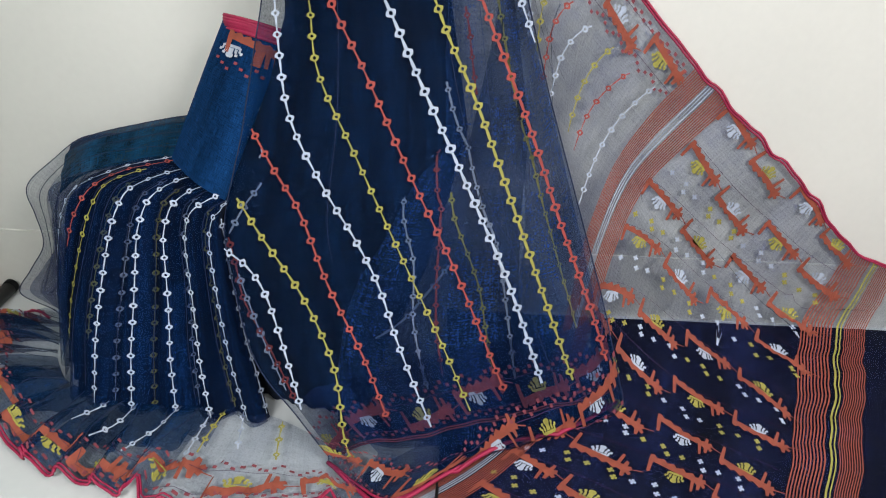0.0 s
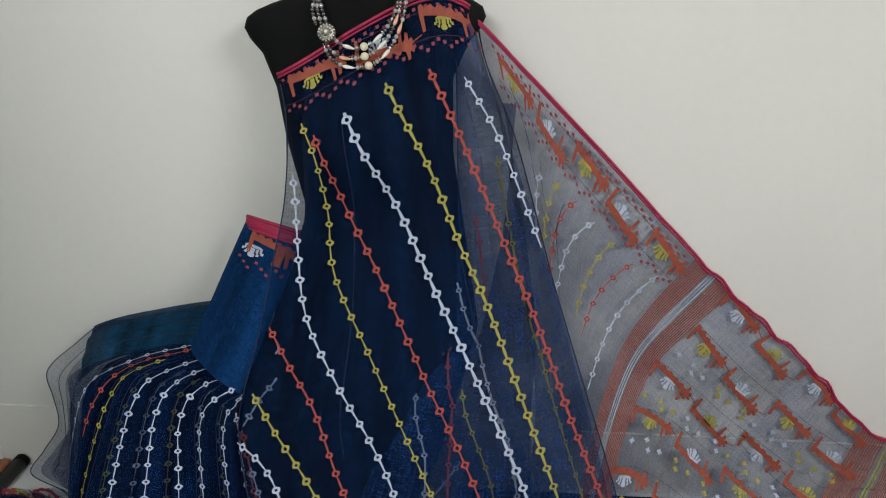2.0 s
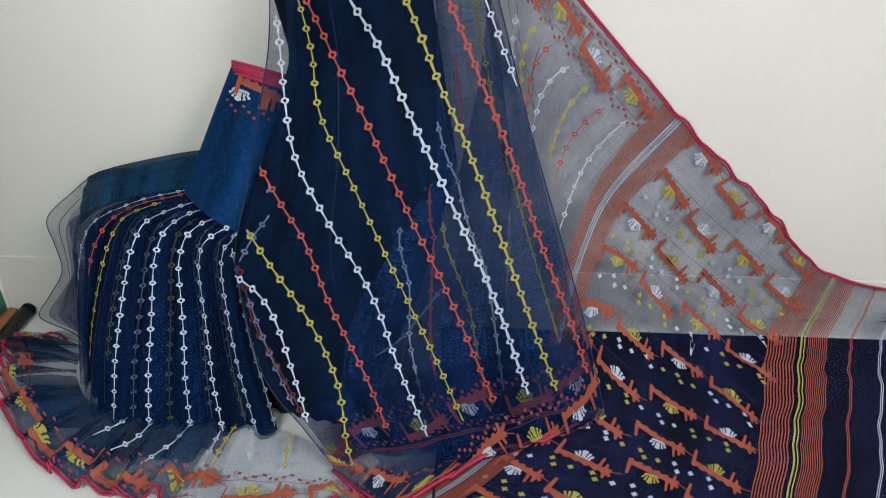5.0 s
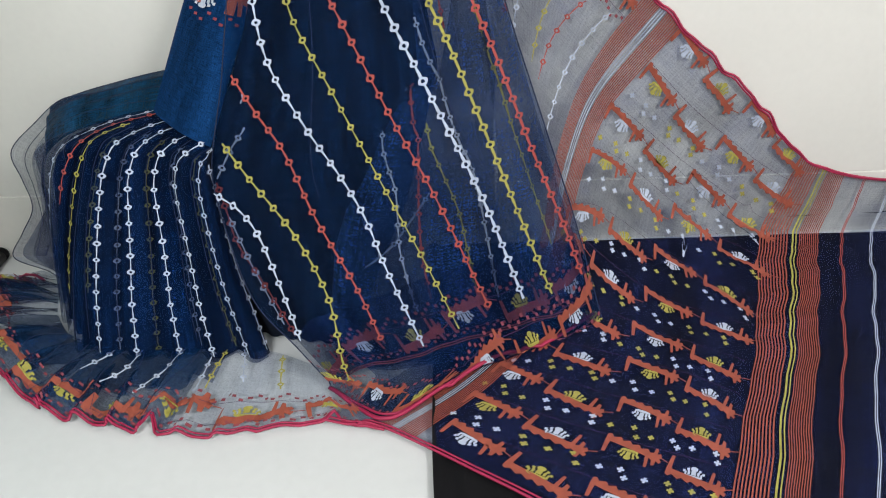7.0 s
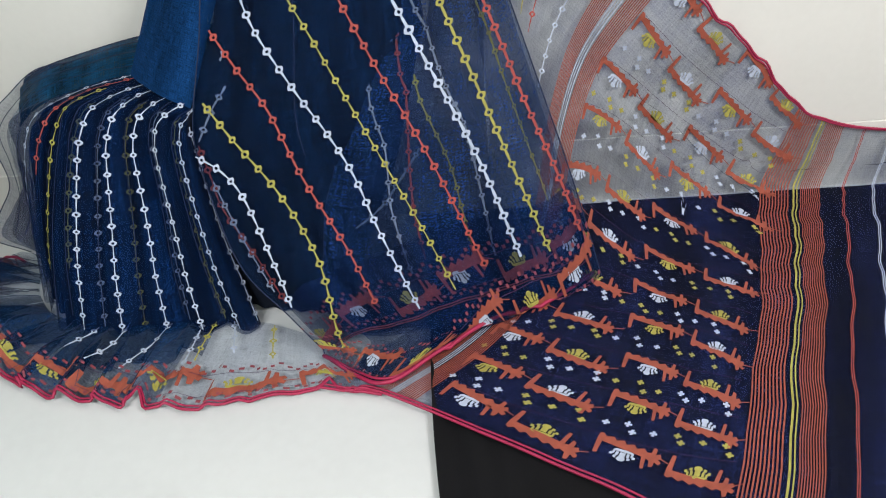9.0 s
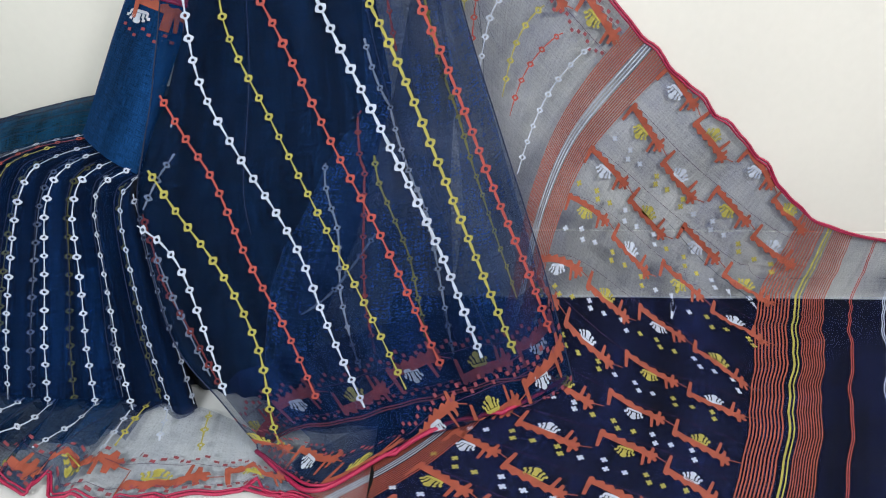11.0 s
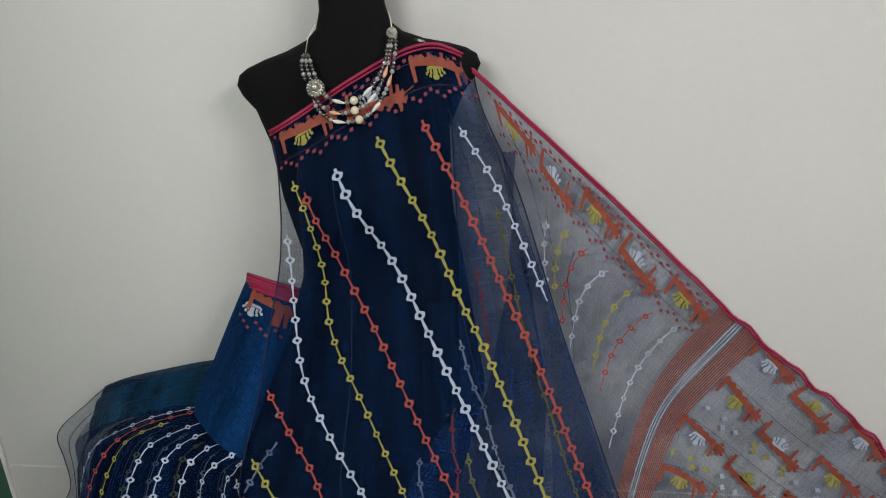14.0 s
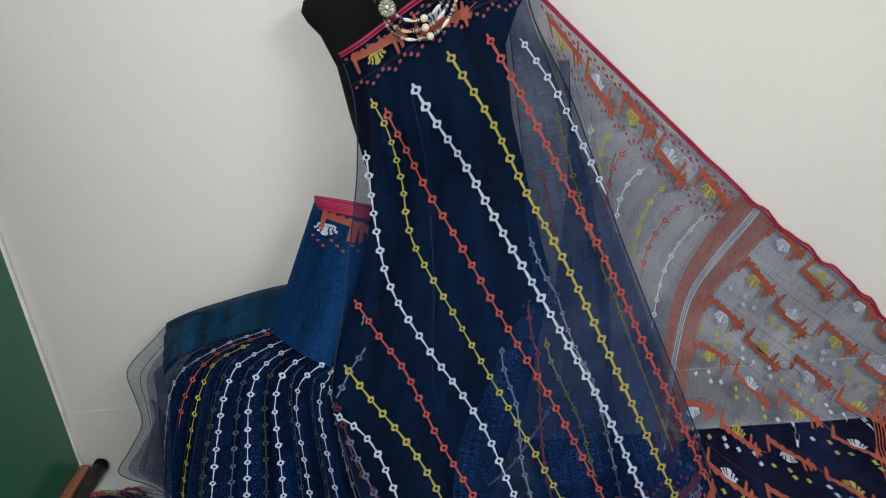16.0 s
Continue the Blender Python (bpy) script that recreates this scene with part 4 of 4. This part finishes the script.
for k in range(6):
    lay = sheet("tucked_fold", tuck_layer(k), 16, 30, M_FOLD, sari, "flat blue folded tuck with pink edge")
    tube("pink_piping", lifted(tuck_layer(k), np.linspace(0, 1, 14), np.full(14, 0.006), 0.001), 0.0040, M_PINK, lay)
outer = tuck_layer(5)
tflat = lambda s, d, lift: lifted(outer, s / 0.08, d / 0.29, lift + 0.0035)
decal("bough", branch(0.048, 0.024, -1, 0.090, 1.2) + rect(0.030, 0.070, 0.012, 0.022, 6) + rect(0.052, 0.064, 0.024, 0.052, 3), tflat, M_CORAL, lay)
decal("blossom", flower(0.020, 0.034, -1, 0.034), tflat, M_WHITE, lay)
decal("check", [c for i in range(8) for c in rect(0.002 + i * 0.0095, 0.007 + i * 0.0095, 0.056 + 0.007 * (i % 3), 0.061 + 0.007 * (i % 3))], tflat, M_CHECK, lay)


# ---- sheer flap beside the pleats ----
def flap_surf(u, v):
    a = spline([(-0.352, 1.47, 0.435), (-0.437, 1.470, 0.420), (-0.490, 1.445, 0.385), (-0.543, 1.42, 0.336), (-0.544, 1.41, 0.270), (-0.541, 1.40, 0.205), (-0.572, 1.39, 0.154), (-0.608, 1.38, 0.095), (-0.535, 1.36, 0.062)], v)
    b = spline([(-0.30, 1.46, 0.425), (-0.36, 1.42, 0.40), (-0.41, 1.37, 0.34), (-0.43, 1.35, 0.26), (-0.44, 1.34, 0.2), (-0.45, 1.33, 0.14), (-0.45, 1.32, 0.10), (-0.45, 1.32, 0.03)], v)
    p = a + (b - a) * u[..., None]
    p[..., 1] += 0.006 * np.sin(v * 14 + u * 5)
    return p


def flap_turn(u, v):
    """The flap's lower corner, turned in on itself."""
    p = flap_surf(0.08 + 0.92 * u, 0.52 + 0.47 * v)
    p[..., 1] += 0.012 + 0.004 * np.sin(u * 9 + v * 5)
    p[..., 0] += 0.020 * (1 - u) * (1 - v)
    return p


flap = sheet("side_flap", flap_surf, 24, 60, M_NET, sari, "loose sheer selvedge beside the pleats")



def flap_inner(u, v):
    p = flap_surf(0.30 + 0.70 * u + 0.05 * np.sin(v * 7), v)
    p[..., 1] += 0.010
    return p


sheet("flap_layer", flap_inner, 20, 60, M_NET, sari, "second sheer layer of the selvedge")
q = np.linspace(0, 1, 80)
# Thin dark tubes stand in for the shade along the flap's folds.
for uu in (0.30, 0.52, 0.74):
    tube("fold_shade_line", lifted(flap_surf, uu + 0.06 * np.sin(q * 5 + uu * 9), 0.03 + 0.8 * q, 0.001), 0.0007, M_SELV, flap)
sheet("flap_fold", flap_turn, 16, 30, M_NET6, sari, "violet-blue turned corner of the selvedge")
tube("selvedge", lifted(flap_surf, np.zeros(80), q, 0.0), 0.0010, M_SELV, flap)
tube("selvedge", lifted(front_surf, np.ones(80), 0.02 + 0.96 * q, 0.0), 0.0012, M_SELV, panel)
tube("selvedge", lifted(front_surf, np.zeros(80), 0.02 + 0.96 * q, 0.0), 0.0012, M_SELV, panel)
tube("selvedge", lifted(inner_surf, np.zeros(80), q, 0.0), 0.0009, M_SELV, inner)
tube("selvedge", lifted(upper_fold, 0.24 + 0.74 * q, np.zeros(80) + 0.01, 0.001), 0.0010, M_SELV, sari)

# Shade of pleats, folds and frill ripples, drawn as thin dark tubes.
for uu in (0.015, 0.05, 0.09, 0.14, 0.27):
    tube("fold_shade_line", lifted(pleat_surf, np.full(60, uu) + 0.012 * np.sin(q[:60] * 5), np.linspace(0.12, 0.98, 60), 0.001), 0.0005, M_SELV, pleats)
for vv in (0.30, 0.52, 0.78):
    tube("fold_shade_line", lifted(upper_fold, 0.25 + 0.7 * q, vv + 0.05 * np.sin(q * 4 + vv * 20), 0.001), 0.0005, M_SELV, sari)
for k in range(21):
    uu = 0.015 + k * 0.0345 + 0.008 * math.sin(k * 7.0)
    tube("fold_shade_line", lifted(frill_surf, np.full(30, uu) + 0.012 * np.sin(np.linspace(0, 3, 30) + k), np.linspace(0.02, 0.80 + 0.14 * math.sin(k * 3.1), 30), 0.0012), 0.0007, M_SELV, frill)

for k in range(1, 8):
    tube("fold_shade_line", lifted(pleat_surf, (PEAKS_AT[k + 1] + PEAKS_AT[k + 2]) / 2 + pleat_shear(np.linspace(0.22, 0.97, 60)) + 0.006 * np.sin(np.linspace(0, 6, 60) + k), np.linspace(0.20 + 0.03 * (k % 3), 0.97, 60), 0.001), 0.0007, M_SELV, pleats)
# Shaded creases of the front, also drawn as dark tubes.
for u0, u1, v0, v1 in ((0.30, 0.33, 0.12, 0.55), (0.70, 0.82, 0.30, 0.66), (0.83, 0.80, 0.10, 0.80)):
    h = np.linspace(0, 1, 60)
    tube("fold_shade_line", lifted(front_surf, u0 + (u1 - u0) * h + 0.012 * np.sin(h * 5 + u0 * 40), v0 + (v1 - v0) * h, 0.0008), 0.0005, M_SELV, panel)

# ---- necklace ----
neck = thing("necklace", "three-strand necklace of silver, grey and pearl beads with round brooch", "necklace", (0.12, 1.38, 1.0))


def bead_mesh(name, mat, rx, rz, taper=1.0, seg=10):
    bm = bmesh.new()
    bmesh.ops.create_uvsphere(bm, u_segments=seg, v_segments=6, radius=1.0)
    for v in bm.verts:
        k = 1 + (taper - 1) * (v.co.z + 1) / 2
        v.co = Vector((v.co.x * rx * k, v.co.y * rx * k, v.co.z * rz))
    me = bpy.data.meshes.new(name)
    bm.to_mesh(me)
    bm.free()
    me.materials.append(mat)
    me.polygons.foreach_set("use_smooth", [True] * len(me.polygons))
    return me


BEADS = {"grey": (bead_mesh("bead", M_GREYBEAD, 0.0036, 0.0034), 0.0034), "silver": (bead_mesh("bead", M_STEEL, 0.0028, 0.0022), 0.0022), "clear": (bead_mesh("bead", M_CRYSTAL, 0.0038, 0.0036), 0.0036),
         "disc": (bead_mesh("bead", M_STEEL, 0.0045, 0.0014), 0.0014), "pearl": (bead_mesh("pearl", M_PEARL, 0.0068, 0.0068, seg=16), 0.0068),
         "cone": (bead_mesh("cone_bead", M_IVORY, 0.0040, 0.0105, 0.45), 0.0105), "cone2": (bead_mesh("cone_bead", M_IVORY, 0.0022, 0.0105, 1.9), 0.0105),
         "peach": (bead_mesh("cone_bead", M_PEACH, 0.0040, 0.0100, 0.45), 0.0100), "peach2": (bead_mesh("cone_bead", M_PEACH, 0.0022, 0.0100, 1.9), 0.0100)}


def strand(points, left, right, middle=True):
    """Beads threaded on a curve: a run on each side of a pearl in the middle."""
    p = spline(points, np.linspace(0, 1, 200))
    arc = np.concatenate([[0], np.cumsum(np.linalg.norm(np.diff(p, axis=0), axis=1))])
    cord = tube("cord", p[::4], 0.0007, M_STEEL, neck)
    at = lambda q: np.array([np.interp(q, arc, p[:, k]) for k in range(3)])

    def place(kind, q):
        me, half = BEADS[kind]
        ob = new(me.name, me)
        ob.parent = neck
        ob.matrix_parent_inverse = Matrix.Translation(parent_place(neck)).inverted()
        way = Vector(at(min(q + 0.003, arc[-1])) - at(max(q - 0.003, 0)))
        ob.matrix_basis = Matrix.Translation(Vector(at(q))) @ way.to_track_quat("Z", "Y").to_matrix().to_4x4()

    mid = arc[-1] * 0.5
    if middle:
        best = min(range(200), key=lambda i: p[i, 2] - 0.35 * p[i, 0])
        mid = arc[best]
        place("pearl", mid)
    for side, kinds in ((-1, left), (1, right)):
        q, k = mid + side * (0.0082 if middle else 0.0), 0
        while True:
            kind = kinds[k] if k < len(kinds) else ("grey", "clear", "grey", "silver")[k % 4]
            half = BEADS[kind][1]
            if not 0.001 < q + side * half * 2 < arc[-1] - 0.001:
                break
            place(kind, q + side * half)
            q += side * (half * 2 + 0.0003)
            k += 1


strand([(0.078, 1.386, 1.016), (0.087, 1.380, 1.008), (0.112, 1.376, 0.999), (0.138, 1.376, 1.005), (0.161, 1.380, 1.024), (0.177, 1.388, 1.050), (0.185, 1.398, 1.080), (0.190, 1.403, 1.100)],
       ("disc", "disc", "cone", "grey", "clear"), ("disc", "disc", "cone2", "disc", "grey", "clear", "grey"))
strand([(0.068, 1.384, 1.010), (0.078, 1.378, 0.994), (0.103, 1.372, 0.983), (0.138, 1.371, 0.990), (0.165, 1.376, 1.012), (0.182, 1.386, 1.046), (0.189, 1.398, 1.080), (0.192, 1.403, 1.100)],
       ("disc", "clear", "disc", "peach", "grey"), ("disc", "clear", "disc", "cone2", "disc", "clear", "grey", "grey", "peach"))
strand([(0.064, 1.382, 1.004), (0.076, 1.375, 0.984), (0.103, 1.368, 0.971), (0.139, 1.367, 0.974), (0.167, 1.372, 0.994), (0.188, 1.384, 1.034), (0.196, 1.398, 1.078), (0.194, 1.403, 1.100)],
       ("disc", "disc", "clear", "cone", "clear", "grey"), ("disc", "clear", "disc", "cone2", "disc", "grey", "clear", "clear", "peach"))
for k in (-1, 0, 1):
    strand([(0.053 + 0.003 * k, 1.405, 1.071), (0.054 + 0.008 * k, 1.400, 1.052), (0.062 + 0.009 * k, 1.390, 1.030)], (), (), middle=False)
tube("neck_cord", [(0.066, 1.452, 1.118), (0.064, 1.425, 1.108), (0.058, 1.408, 1.094), (0.053, 1.405, 1.072)], 0.0011, M_IVORY, neck, "thin ivory cord", n=8)
tube("neck_cord", [(0.178, 1.452, 1.128), (0.186, 1.424, 1.117), (0.191, 1.405, 1.101)], 0.0011, M_IVORY, neck, "thin ivory cord", n=8)


def brooch(place, r, name):
    """A domed rosette with two rings of studs."""
    bm = bmesh.new()
    turn = pose(*place, 68, 0, 0)
    for rr, n, rad, h in ((0.0, 1, 0.42, 0.30), (0.55, 9, 0.17, 0.16), (0.86, 16, 0.15, 0.04)):
        for k in range(n):
            a = 2 * math.pi * k / n
            bmesh.ops.create_uvsphere(bm, u_segments=8, v_segments=6, radius=rad * r, matrix=turn @ Matrix.Translation((rr * r * math.cos(a), rr * r * math.sin(a), h * r)))
    bmesh.ops.create_cone(bm, cap_ends=True, segments=24, radius1=r, radius2=r * 0.7, depth=r * 0.3, matrix=turn)
    return part(name, bm, M_BROOCH, neck, "round silver rosette", smooth=True)


brooch((0.072, 1.374, 1.022), 0.0145, "brooch")
brooch((0.191, 1.400, 1.099), 0.0085, "clasp")

# ---- safety pin on the shoulder ----
pin = thing("safety_pin", "small steel safety pin holding the sari at the shoulder", "safety pin", (0.23, 1.43, 1.09))
tube("wire", [(0.222, 1.418, 1.088), (0.229, 1.414, 1.087), (0.238, 1.414, 1.084), (0.240, 1.414, 1.0825), (0.230, 1.4135, 1.0845), (0.223, 1.416, 1.0865)], 0.0008, M_STEEL, pin)
